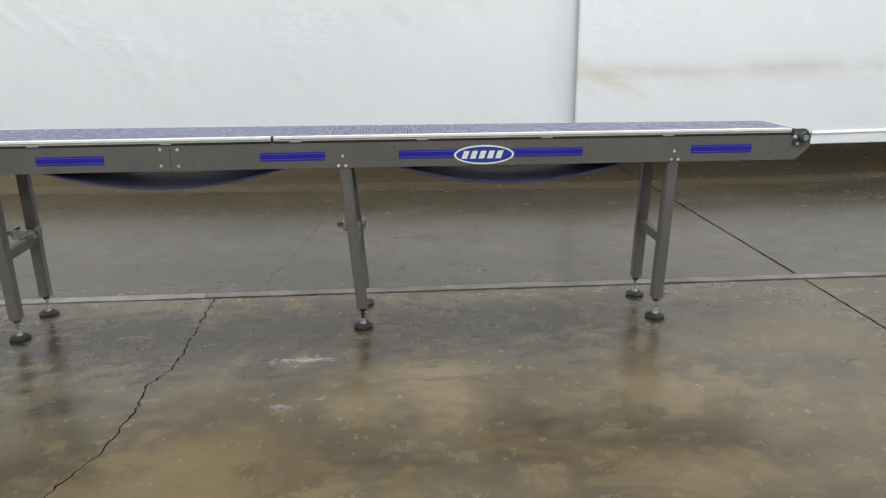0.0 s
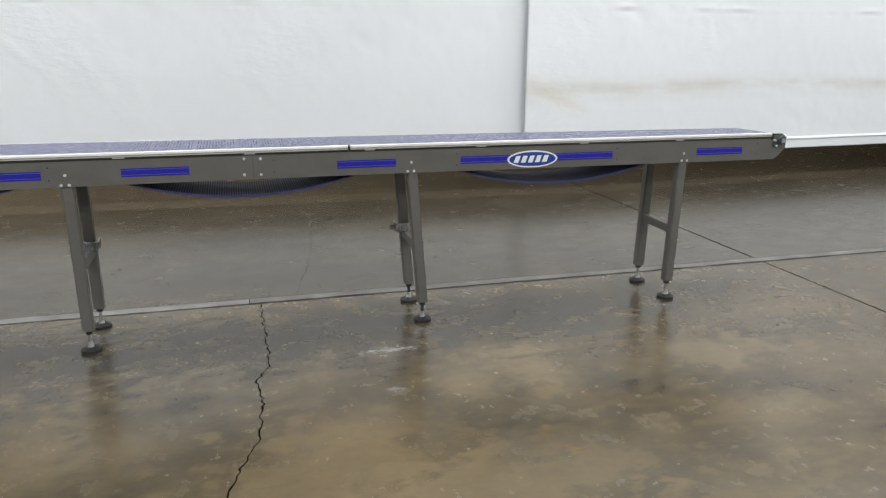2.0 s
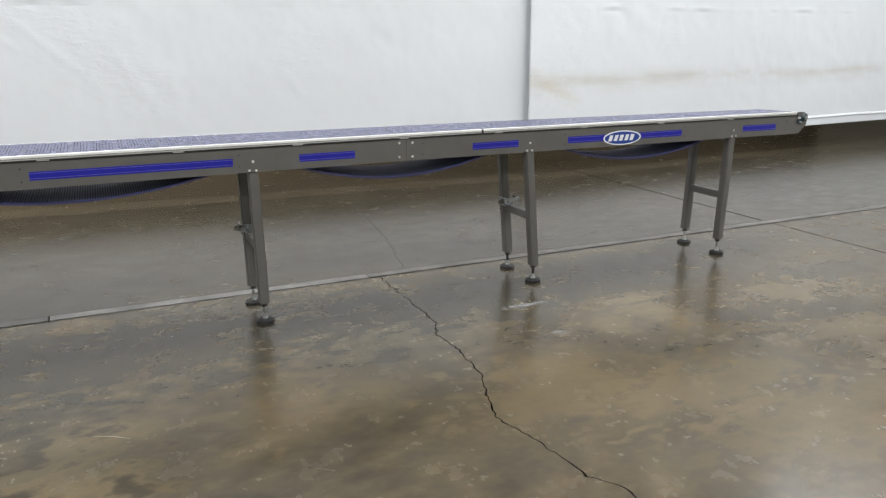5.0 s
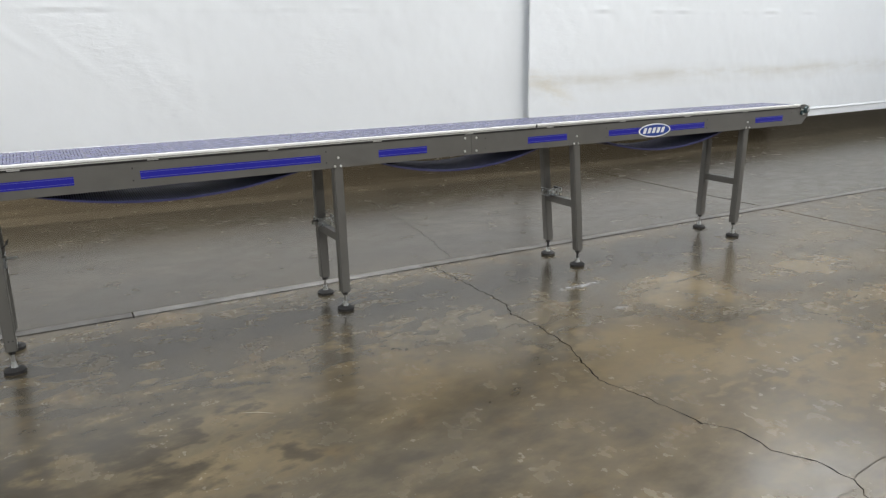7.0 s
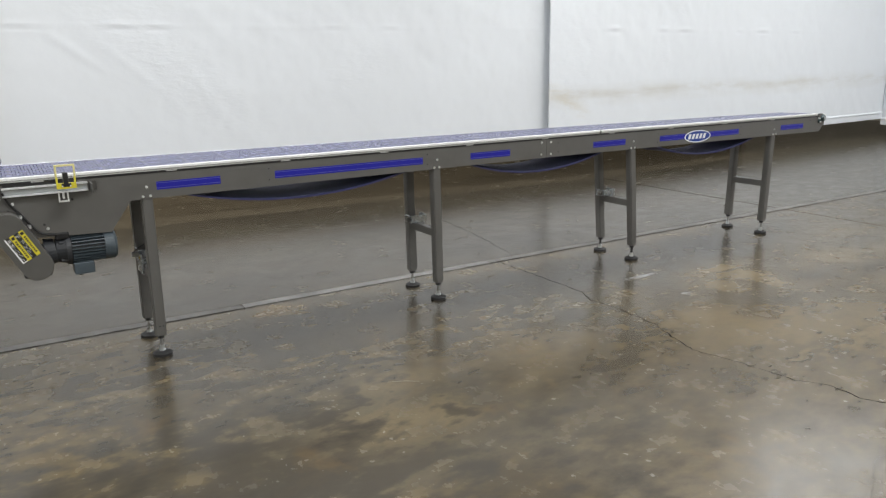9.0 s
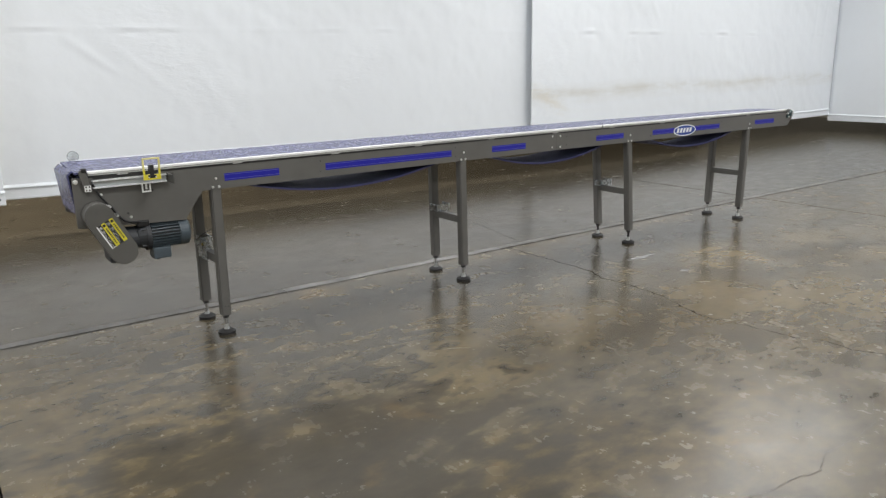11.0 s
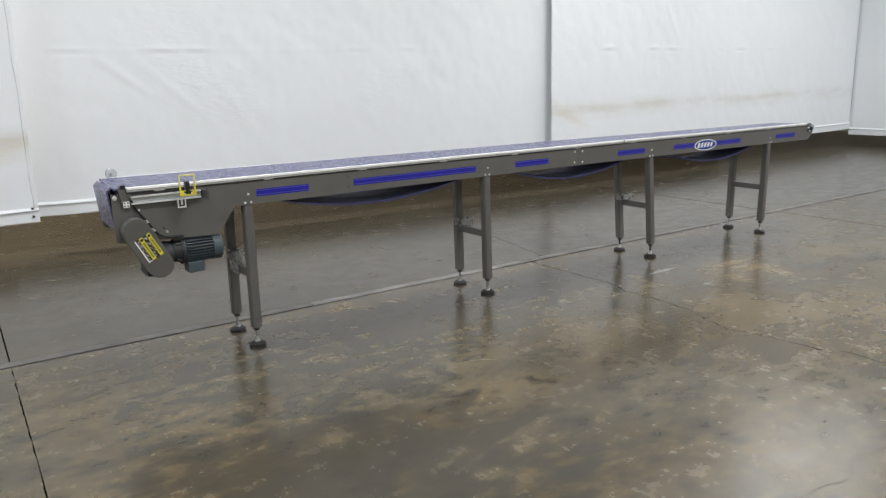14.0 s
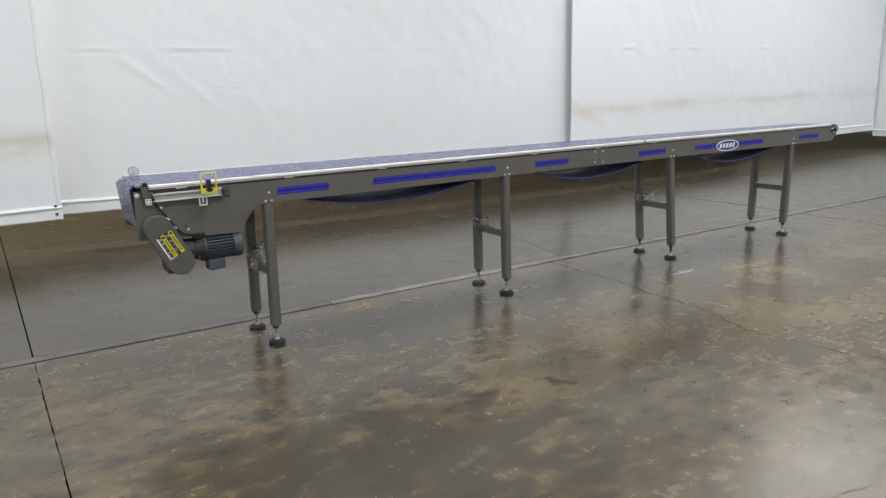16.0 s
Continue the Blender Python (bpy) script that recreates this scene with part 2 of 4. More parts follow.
def tarp_material(name, stained):
    m, nodes, links, bsdf = shader(name)
    pos = nodes.new("ShaderNodeNewGeometry").outputs["Position"]

    def both(op, a, b):
        n = nodes.new("ShaderNodeMath")
        n.operation = op
        for sock, v in zip(n.inputs, (a, b)):
            if isinstance(v, (int, float)):
                sock.default_value = v
            else:
                links.new(v, sock)
        return n.outputs[0]

    def reach(cx, cz, wx, wz, turn):
        """Distance on the sheet from a place, in reaches, along axes turned by some degrees."""
        shift = nodes.new("ShaderNodeVectorMath")
        shift.operation = "SUBTRACT"
        shift.inputs[1].default_value = (cx, 0, cz)
        links.new(pos, shift.inputs[0])
        rot = nodes.new("ShaderNodeMapping")
        rot.vector_type = "POINT"
        rot.inputs["Rotation"].default_value = (0, math.radians(turn), 0)
        links.new(shift.outputs[0], rot.inputs[0])
        sc = nodes.new("ShaderNodeVectorMath")
        sc.operation = "MULTIPLY"
        sc.inputs[1].default_value = (1 / wx, 0, 1 / wz)
        links.new(rot.outputs[0], sc.inputs[0])
        ln = nodes.new("ShaderNodeVectorMath")
        ln.operation = "LENGTH"
        links.new(sc.outputs[0], ln.inputs[0])
        return ln.outputs[1]

    def slanted(turn, scale, squeeze):
        mp = nodes.new("ShaderNodeMapping")
        mp.inputs["Rotation"].default_value = (0, math.radians(turn), 0)
        mp.inputs["Scale"].default_value = (1.0, 1.0, squeeze)
        links.new(pos, mp.inputs[0])
        n = nodes.new("ShaderNodeTexNoise")
        n.inputs["Scale"].default_value, n.inputs["Detail"].default_value, n.inputs["Roughness"].default_value = scale, 3.0, 0.55
        n.inputs["Distortion"].default_value = 0.4
        links.new(mp.outputs[0], n.inputs["Vector"])
        return n.outputs[0]

    a = noise_node(nodes, links, 1.1, 5)
    b = noise_node(nodes, links, 7.0, 6, 0.6)
    col = mix(nodes, links, span(nodes, links, a, 0.35, 0.65), (0.778, 0.812, 0.852), (0.762, 0.795, 0.836))
    col = mix(nodes, links, span(nodes, links, b, 0.45, 0.75, 0, 0.12), col, (0.71, 0.73, 0.745))
    if stained:
        sep = nodes.new("ShaderNodeSeparateXYZ")
        links.new(pos, sep.inputs[0])
        # a faint tide line that wanders across the sheet, smeared below
        wob = span(nodes, links, noise_node(nodes, links, 0.55, 3), 0.3, 0.7, -0.05, 0.05)
        lvl = both("ADD", sep.outputs[2], wob)
        line = both("MULTIPLY", span(nodes, links, lvl, 1.02, 1.09), span(nodes, links, lvl, 1.17, 1.10))
        smear = both("MULTIPLY", span(nodes, links, lvl, 0.90, 1.06), span(nodes, links, lvl, 1.24, 1.10))
        patchy = span(nodes, links, noise_node(nodes, links, 1.3, 5, 0.6, (1, 1, 4)), 0.36, 0.64, 0.12, 1.0)
        col = mix(nodes, links, both("MULTIPLY", smear, both("MULTIPLY", patchy, 0.42)), col, (0.60, 0.585, 0.535))
        col = mix(nodes, links, both("MULTIPLY", line, both("MULTIPLY", patchy, 0.30)), col, (0.50, 0.48, 0.42))
        # yellowed corners beside the overlaps
        for cx, turn in ((2.0, -25), (-4.75, 10)):
            spot = both("MULTIPLY", span(nodes, links, reach(cx, 1.01, 0.50, 0.15, turn), 1.1, 0.2), span(nodes, links, slanted(48, 5.0, 3.0), 0.40, 0.62, 0.25, 1.0))
            col = mix(nodes, links, both("MULTIPLY", spot, 0.36), col, (0.60, 0.53, 0.38))
    links.new(col, bsdf.inputs["Base Color"])
    bsdf.inputs["Roughness"].default_value = 0.48
    # fields of short slanting wrinkles, over faint crumples
    field = span(nodes, links, reach(-2.75, 1.48, 1.15, 0.36, -38), 1.15, 0.25)
    for cx, cz, wx, wz, turn in ((-0.80, 1.45, 0.62, 0.34, 40), (-3.0, 2.15, 0.45, 0.30, -30), (2.1, 1.5, 0.55, 1.1, 0), (4.15, 2.25, 0.18, 0.60, -18), (3.8, 1.6, 0.25, 0.4, 0)):
        field = both("MAXIMUM", field, both("MULTIPLY", span(nodes, links, reach(cx, cz, wx, wz, turn), 1.15, 0.25), 0.75))
    field = both("MAXIMUM", field, span(nodes, links, noise_node(nodes, links, 0.62, 3, 0.5), 0.52, 0.72, 0.04, 0.35))
    cross = both("ADD", slanted(-42, 8.5, 2.4), both("MULTIPLY", slanted(40, 13.0, 2.2), 0.5))
    crumple = both("MULTIPLY", noise_node(nodes, links, 6.5, 5, 0.6), 0.16)
    bump(nodes, links, bsdf, both("ADD", both("MULTIPLY", cross, both("MULTIPLY", field, 0.42)), crumple), 0.85, 0.014)
    return m


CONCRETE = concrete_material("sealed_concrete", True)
CONCRETE_NORTH = concrete_material("smooth_concrete", False)
JOINT_DARK = plain("joint_dirt_crack_shade", (0.022, 0.02, 0.017), 0.85, vary=0.3)
FILLER = plain("joint_filler", (0.190, 0.185, 0.178), 0.55, vary=0.45, scale=3.5)
FILLER_WORN = plain("worn_joint_filler", (0.140, 0.135, 0.126), 0.55, vary=0.45, scale=4.5)
FILLER_DARK = plain("old_joint_filler", (0.112, 0.108, 0.102), 0.6, vary=0.35, scale=5)
NICK = plain("nick_dirt", (0.040, 0.034, 0.026), 0.7, vary=0.3)
HAIRLINE = plain("hairline_dirt", (0.055, 0.048, 0.038), 0.6, vary=0.4, scale=30)
for dirt, shine in ((JOINT_DARK, 0.05), (NICK, 0.2), (HAIRLINE, 0.2)):      # no gloss on loose dirt or in the dark gaps
    dirt.node_tree.nodes["Principled BSDF"].inputs["Specular IOR Level"].default_value = shine
PALE_MARK = plain("pale_scratch", (0.21, 0.185, 0.135), 0.5, vary=0.3)
TARP = tarp_material("white_vinyl_tarp", False)
TARP_STAINED = tarp_material("stained_vinyl_tarp", True)
WALL = plain("hall_wall", (0.55, 0.54, 0.50), 0.7, scale=1.5)
# darkened wall colour: puts the dimness behind the tarps into the colour
WALL_DARK = plain("shade_dark_wall", (0.10, 0.085, 0.06), 0.8, scale=1.5)
CEILING = plain("hall_ceiling", (0.6, 0.6, 0.58), 0.7, scale=1.5)
PAINT = plain("grey_enamel", (0.116, 0.114, 0.107), 0.42, vary=0.07, scale=9, relief=0.15)
PAINT_DARK = plain("dark_grey_enamel", (0.07, 0.068, 0.062), 0.5)
GREY_TIN = plain("guard_enamel", (0.098, 0.096, 0.090), 0.45, vary=0.06)
RAIL_WHITE = plain("white_plastic", (0.80, 0.81, 0.80), 0.38, vary=0.05)
RAIL_GREY = plain("grey_plastic", (0.40, 0.40, 0.385), 0.45, vary=0.08)
BELT_BLUE = plain("blue_belt_plastic", (0.084, 0.089, 0.188), 0.25, vary=0.14, scale=30)
BELT_EDGE = plain("belt_edge_blue", (0.026, 0.030, 0.115), 0.55)
# belt blue darkened for the shade in the grooves between slats
BELT_GROOVE = plain("belt_groove_shade_blue", (0.046, 0.050, 0.120), 0.6)
BELT_SEAM = plain("belt_seam_tan", (0.20, 0.19, 0.19), 0.5)
# return belt's ribs: blue darkened for the shade under the conveyor
BELT_DARK = plain("belt_inner_shade_blue", (0.075, 0.080, 0.155), 0.6, vary=0.25, scale=40)
# dark backing that stands in for the shade behind the links
BELT_UNDER = plain("dark_belt_backing", (0.018, 0.020, 0.050), 0.7)
DECAL_BLUE = plain("decal_blue", (0.004, 0.005, 0.30), 0.55, vary=0.06)
DECAL_LINE = plain("decal_line", (0.12, 0.125, 0.40), 0.4)
LOGO_BLUE = plain("logo_blue", (0.012, 0.05, 0.29), 0.4, vary=0.06)
LOGO_WHITE = plain("logo_white", (0.82, 0.84, 0.86), 0.4, vary=0.04)
ZINC = plain("zinc_plate", (0.55, 0.57, 0.58), 0.33, metal=1.0, vary=0.15)
BOLT_ZINC = plain("bright_bolt", (0.80, 0.81, 0.80), 0.35, metal=0.6)
ALU = plain("aluminium", (0.86, 0.88, 0.90), 0.38, metal=0.6)
BLACK = plain("black_plastic", (0.012, 0.012, 0.013), 0.42)
RUBBER = plain("foot_rubber", (0.022, 0.022, 0.023), 0.6)
GALV = plain("galvanised_steel", (0.42, 0.45, 0.48), 0.26, metal=0.95, vary=0.12, scale=40)
RAIL_WEB = plain("dull_rail_web", (0.40, 0.425, 0.435), 0.42, metal=0.3, vary=0.06)
ROD = plain("rod_steel", (0.30, 0.30, 0.29), 0.35, metal=0.9)
STEEL_DARK = plain("dark_steel", (0.05, 0.05, 0.052), 0.45, metal=0.7)
MOTOR_BLUE = plain("motor_slate_paint", (0.062, 0.082, 0.098), 0.45, vary=0.12)
GEAR_DARK = plain("gearbox_paint_fin_shade", (0.026, 0.029, 0.034), 0.5)
TEAL = plain("bearing_teal", (0.035, 0.062, 0.070), 0.42)
YELLOW = plain("yellow_paint", (0.68, 0.60, 0.04), 0.45, vary=0.08)
BRASS = plain("dull_brass", (0.34, 0.28, 0.10), 0.4, metal=0.8)
PALE_YELLOW = plain("pale_yellow_edge", (0.66, 0.60, 0.24), 0.4)
LABEL_BLACK = plain("label_black", (0.02, 0.02, 0.02), 0.45)
CLEAR = plain("clear_reflector", (0.80, 0.83, 0.86), 0.15)
CLEAR.node_tree.nodes["Principled BSDF"].inputs["Transmission Weight"].default_value = 0.8


# ---- mesh helpers ----
def placed(ob):
    """Where an object stands in the world, by its parents."""
    own = Matrix.Translation(ob.location)
    return own if ob.parent is None else placed(ob.parent) @ ob.matrix_parent_inverse @ own


def part(name, bm, material, parent, label="", smooth=False):
    """Links a bmesh, made in world coordinates, as one mesh object under a thing or a part."""
    me = bpy.data.meshes.new(name)
    bmesh.ops.recalc_face_normals(bm, faces=bm.faces)
    bm.to_mesh(me)
    bm.free()
    if smooth:
        for f in me.polygons:
            f.use_smooth = True
    for mat in material if isinstance(material, (list, tuple)) else (material,):
        me.materials.append(mat)
    ob = new(name, me)
    if parent is not None:
        ob.parent = parent
        ob.matrix_parent_inverse = placed(parent).inverted()
    return tagged(ob, label)


def thing(name, place, label, category, group="", kind=""):
    ob = new(name)
    ob.empty_display_size = 0.1
    ob.location = place
    return tagged(ob, label, category, group, kind)


def box(bm, x0, x1, y0, y1, z0, z1, bevel=0.0, index=0):
    r = bmesh.ops.create_cube(bm, size=1.0)
    vs = r["verts"]
    for v in vs:
        v.co = Vector((x0 + (v.co.x + 0.5) * (x1 - x0), y0 + (v.co.y + 0.5) * (y1 - y0), z0 + (v.co.z + 0.5) * (z1 - z0)))
    if bevel:
        es = list({e for v in vs for e in v.link_edges})
        bmesh.ops.bevel(bm, geom=es, offset=bevel, segments=2, affect="EDGES", profile=0.6)
    if index:
        for f in {f for v in vs if v.is_valid for f in v.link_faces}:
            f.material_index = index
    return vs


def rod(bm, a, b, r, r2=None, seg=16, index=0):
    """A round bar from a to b."""
    a, b = Vector(a), Vector(b)
    m = Matrix.Translation((a + b) / 2) @ (b - a).to_track_quat("Z", "Y").to_matrix().to_4x4()
    made = bmesh.ops.create_cone(bm, cap_ends=True, segments=seg, radius1=r, radius2=r if r2 is None else r2, depth=(b - a).length, matrix=m)
    if index:
        for f in {f for v in made["verts"] for f in v.link_faces}:
            f.material_index = index
    return made["verts"]


def prism(bm, outline, y0, y1, bevel=0.0, index=0):
    """A plate with an outline in x and z, from y0 to y1."""
    a = [bm.verts.new((x, y0, z)) for x, z in outline]
    b = [bm.verts.new((x, y1, z)) for x, z in outline]
    faces = [bm.faces.new(a), bm.faces.new(b[::-1])]
    n = len(a)
    for i in range(n):
        faces.append(bm.faces.new((a[i], b[i], b[(i + 1) % n], a[(i + 1) % n])))
    for f in faces:
        f.material_index = index
    if bevel:
        rim = [e for f in faces[:2] for e in f.edges]
        bmesh.ops.bevel(bm, geom=rim, offset=bevel, segments=2, affect="EDGES", profile=0.6)
    return a + b


def stadium(c0, c1, r, seg=12):
    """The outline, in x and z, of a bar with round ends."""
    ang = math.atan2(c1[1] - c0[1], c1[0] - c0[0])
    pts = []
    for c, start in ((c1, ang - math.pi / 2), (c0, ang + math.pi / 2)):
        for i in range(seg + 1):
            q = start + math.pi * i / seg
            pts.append((c[0] + r * math.cos(q), c[1] + r * math.sin(q)))
    return pts


def ring(cx, cz, rx, rz, seg=40):
    return [(cx + rx * math.cos(2 * math.pi * i / seg), cz + rz * math.sin(2 * math.pi * i / seg)) for i in range(seg)]


def tube(bm, pts, r, seg=8):
    """A cable through the points, as one swept mesh."""
    pts = [Vector(p) for p in pts]
    smooth = []
    for i in range(len(pts) - 1):
        p0, p1, p2, p3 = pts[max(i - 1, 0)], pts[i], pts[i + 1], pts[min(i + 2, len(pts) - 1)]
        for k in range(6):
            u = k / 6
            smooth.append(0.5 * ((2 * p1) + (p2 - p0) * u + (2 * p0 - 5 * p1 + 4 * p2 - p3) * u * u + (3 * p1 - p0 - 3 * p2 + p3) * u ** 3))
    smooth.append(pts[-1])
    rows = []
    for i, p in enumerate(smooth):
        d = (smooth[min(i + 1, len(smooth) - 1)] - smooth[max(i - 1, 0)]).normalized()
        side = d.cross(Vector((0, 1, 0.01))).normalized()
        up = side.cross(d)
        rows.append([bm.verts.new(p + r * (math.cos(2 * math.pi * k / seg) * side + math.sin(2 * math.pi * k / seg) * up)) for k in range(seg)])
    for a, b in zip(rows, rows[1:]):
        for k in range(seg):
            bm.faces.new((a[k], a[(k + 1) % seg], b[(k + 1) % seg], b[k]))
    bm.faces.new(rows[0]), bm.faces.new(rows[-1][::-1])


def solid(name, material, label="", category="", kind="structure", **extent):
    bm = bmesh.new()
    box(bm, **extent)
    ob = part(name, bm, material, None)
    return tagged(ob, label, category, "", kind)


# ---- the hall ----
XW, XE, YS, YN = -13.0, 9.6, -7.0, 13.0
FLOOR = solid("floor", JOINT_DARK, "sealed brown-grey concrete slab floor with joints and a crack", "floor", x0=XW, x1=XE + 4, y0=YS, y1=YN, z0=-0.30, z1=-0.03)
solid("wall_south", WALL, "plain wall behind the walk", "wall", x0=XW, x1=XE + 4, y0=YS - 0.2, y1=YS, z0=-0.3, z1=5.25)
solid("wall_north", WALL_DARK, "unseen wall behind the tarps, coloured dark for the shade there", "wall", x0=XW, x1=XE + 4, y0=YN, y1=YN + 0.2, z0=-0.3, z1=5.25)
solid("wall_west", WALL, "plain side wall", "wall", x0=XW - 0.2, x1=XW, y0=YS - 0.2, y1=YN + 0.2, z0=-0.3, z1=5.25)
solid("wall_east", WALL, "plain side wall", "wall", x0=XE + 4, x1=XE + 4.2, y0=YS - 0.2, y1=YN + 0.2, z0=-0.3, z1=5.25)
solid("ceiling", CEILING, "plain high ceiling", "ceiling", x0=XW - 0.2, x1=XE + 4.2, y0=YS - 0.2, y1=YN + 0.2, z0=5.25, z1=5.45)

# the slabs of the floor, with a cracked one
JY = 4.20                                  # the long joint
CRACK = [(-1.155, 4.15), (-1.147, 3.68), (-1.145, 3.23), (-1.215, 3.04), (-1.195, 2.86), (-1.22, 2.52), (-1.30, 2.29), (-1.36, 2.09), (-1.31, 1.87), (-1.265, 1.55),
         (-1.18, 1.43), (-1.195, 1.26), (-1.125, 1.12), (-1.125, 0.97), (-1.20, 0.85), (-1.22, 0.2), (-1.1, -1.6), (-1.3, YS)]


def ragged(points, step, amount, seed):
    """A broken line along the points, with its own small kinks."""
    rnd = random.Random(seed)
    out = []
    for (xa, ya), (xb, yb) in zip(points, points[1:]):
        n = max(1, int(math.hypot(xb - xa, yb - ya) / step))
        for i in range(n):
            u = i / n
            k = 0 if i == 0 and not out else amount
            out.append((xa + (xb - xa) * u + rnd.uniform(-k, k), ya + (yb - ya) * u + rnd.uniform(-k, k) * 0.5))
    out.append(points[-1])
    return out


def slab(outline, material=None):
    bm = bmesh.new()
    top = [bm.verts.new((x, y, 0)) for x, y in outline]
    low = [bm.verts.new((x, y, -0.2)) for x, y in outline]
    bm.faces.new(top)
    n = len(top)
    for i in range(n):
        bm.faces.new((top[i], low[i], low[(i + 1) % n], top[(i + 1) % n]))
    bmesh.ops.triangulate(bm, faces=[bm.faces[:][0]] if len(outline) > 8 else [])
    return part("slab", bm, material or CONCRETE, FLOOR)


SOUTH, NORTH = JY - 0.048, JY + 0.066
line = sorted(ragged(CRACK, 0.026, 0.009, 5), key=lambda p: -p[1])
rnd = random.Random(8)
gap = [0.0023 + 0.0036 * rnd.random() ** 2 for _ in line]
def jl(y):
    return -5.118 + 0.0142 * y                # the ragged joint beside the drive end


def jr(y):
    return 2.505 - 0.0105 * y                 # the saw-cut joint beside the nose end


def split_slab(side, far):
    """One half of the cracked slab: rows of quads from its straight edge to the crack."""
    bm = bmesh.new()
    rows = []
    for (x, y), g in zip([(line[0][0], SOUTH)] + line, [0.003] + gap):
        rows.append((bm.verts.new((far(y), y, 0)), bm.verts.new((x + side * g, y, 0)), bm.verts.new((x + side * g, y, -0.2))))
    for a, b in zip(rows, rows[1:]):
        bm.faces.new((a[0], a[1], b[1], b[0]))
        # crack walls are coloured dark in place of the shade inside the crack
        bm.faces.new((a[1], a[2], b[2], b[1])).material_index = 1
    south = [bm.verts.new((x, SOUTH, -0.2)) for x in (rows[0][0].co.x, rows[0][1].co.x)]
    bm.faces.new((rows[0][0], rows[0][1], south[1], south[0]))
    ob = part("slab", bm, (CONCRETE, JOINT_DARK), FLOOR)
    for f in ob.data.polygons:
        if abs(f.normal.z) > 0.9 and f.normal.z < 0:
            f.flip()
    return ob


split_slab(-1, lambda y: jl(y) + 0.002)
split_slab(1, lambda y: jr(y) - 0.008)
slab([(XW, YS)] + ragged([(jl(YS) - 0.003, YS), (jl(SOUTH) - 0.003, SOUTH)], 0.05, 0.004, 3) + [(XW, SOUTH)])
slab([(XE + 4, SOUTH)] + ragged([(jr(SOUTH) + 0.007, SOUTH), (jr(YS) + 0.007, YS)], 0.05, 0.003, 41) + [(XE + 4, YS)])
slab([(XW, NORTH), (jl(NORTH) - 0.005, NORTH), (jl(YN) - 0.005, YN), (XW, YN)], CONCRETE_NORTH)
slab([(jl(NORTH) + 0.004, NORTH), (jr(NORTH) - 0.009, NORTH), (jr(YN) - 0.009, YN), (jl(YN) + 0.004, YN)], CONCRETE_NORTH)
slab([(XE + 4, YN)] + ragged([(jr(YN) + 0.009, YN), (jr(NORTH) + 0.009, NORTH)], 0.06, 0.004, 43) + [(XE + 4, NORTH)], CONCRETE_NORTH)


def strip_on_floor(name, x0, x1, y0, y1, z, material, seed, parent=FLOOR):
    bm = bmesh.new()
    low = ragged([(x0, y0), (x1, y0)], 0.05, 0.006, seed)
    high = ragged([(x1, y1), (x0, y1)], 0.05, 0.006, seed + 1)
    vs = [bm.verts.new((x, y, z)) for x, y in low + high]
    dn = [bm.verts.new((x, y, z - 0.02)) for x, y in low + high]
    bm.faces.new(vs)
    for i in range(len(vs)):
        bm.faces.new((vs[i], dn[i], dn[(i + 1) % len(vs)], vs[(i + 1) % len(vs)]))
    return part(name, bm, material, parent)


strip_on_floor("joint_filler", -3.16, -1.22, SOUTH + 0.031, NORTH + 0.010, -0.0010, FILLER, 20)
strip_on_floor("joint_filler", -1.215, XE + 4, SOUTH + 0.034, NORTH + 0.010, -0.0012, FILLER_WORN, 26)
strip_on_floor("joint_gap", XW, XE + 4, SOUTH + 0.002, SOUTH + 0.030, -0.012, JOINT_DARK, 35)
strip_on_floor("joint_filler", XW, -3.17, SOUTH + 0.031, NORTH + 0.010, -0.0010, FILLER_DARK, 30)


def ribbon(name, points, width, material, seed, z=0.0012, step=0.05):
    """A thin flat seam on the floor along a line."""
    bm = bmesh.new()
    pts = ragged(points, step, 0.012, seed)
    r = random.Random(seed + 50)
    rows = []
    for i, (x, y) in enumerate(pts):
        (xa, ya), (xb, yb) = pts[max(i - 1, 0)], pts[min(i + 1, len(pts) - 1)]
        far = math.hypot(xb - xa, yb - ya) or 1.0
        w = width * (0.4 + 0.8 * r.random()) * (0.3 if i in (0, len(pts) - 1) else 1)
        nx, ny = -(yb - ya) / far * w, (xb - xa) / far * w
        rows.append((bm.verts.new((x - nx, y - ny, z)), bm.verts.new((x + nx, y + ny, z))))
    for a, b in zip(rows, rows[1:]):
        bm.faces.new((a[0], a[1], b[1], b[0]))
    return part(name, bm, material, FLOOR)


ribbon("crack_branch", [(-1.13, 0.97), (-1.01, 1.0), (-0.88, 1.01), (-0.72, 0.9)], 0.0024, NICK, 60)
ribbon("crack_branch", [(-3.45, 0.93), (-3.1, 0.83), (-2.95, 0.80), (-2.82, 0.76), (-2.66, 0.75), (-2.52, 0.72), (-2.39, 0.78), (-2.18, 0.77), (-1.95, 0.79), (-1.70, 0.92), (-1.43, 0.94), (-1.16, 0.93)], 0.0014, HAIRLINE, 90, step=0.018)
for marks in (((-0.421, 2.214), (-0.374, 2.300), (-0.345, 2.352)), ((-0.178, 2.263), (-0.177, 2.141)), ((0.064, 2.565), (0.067, 2.476)),
              ((0.131, 2.190), (0.136, 2.107), (0.175, 2.087)), ((1.303, 2.585), (1.274, 2.493)), ((1.350, 2.812), (1.331, 2.733)), ((0.544, 1.868), (0.687, 1.841)),
              ((-0.112, 1.557), (-0.126, 1.501)), ((-0.120, 1.306), (-0.083, 1.296), (-0.029, 1.308)), ((-2.029, 3.202), (-2.010, 3.167))):
    ribbon("nick", marks, 0.0012, NICK, int(abs(marks[0][0]) * 1000))
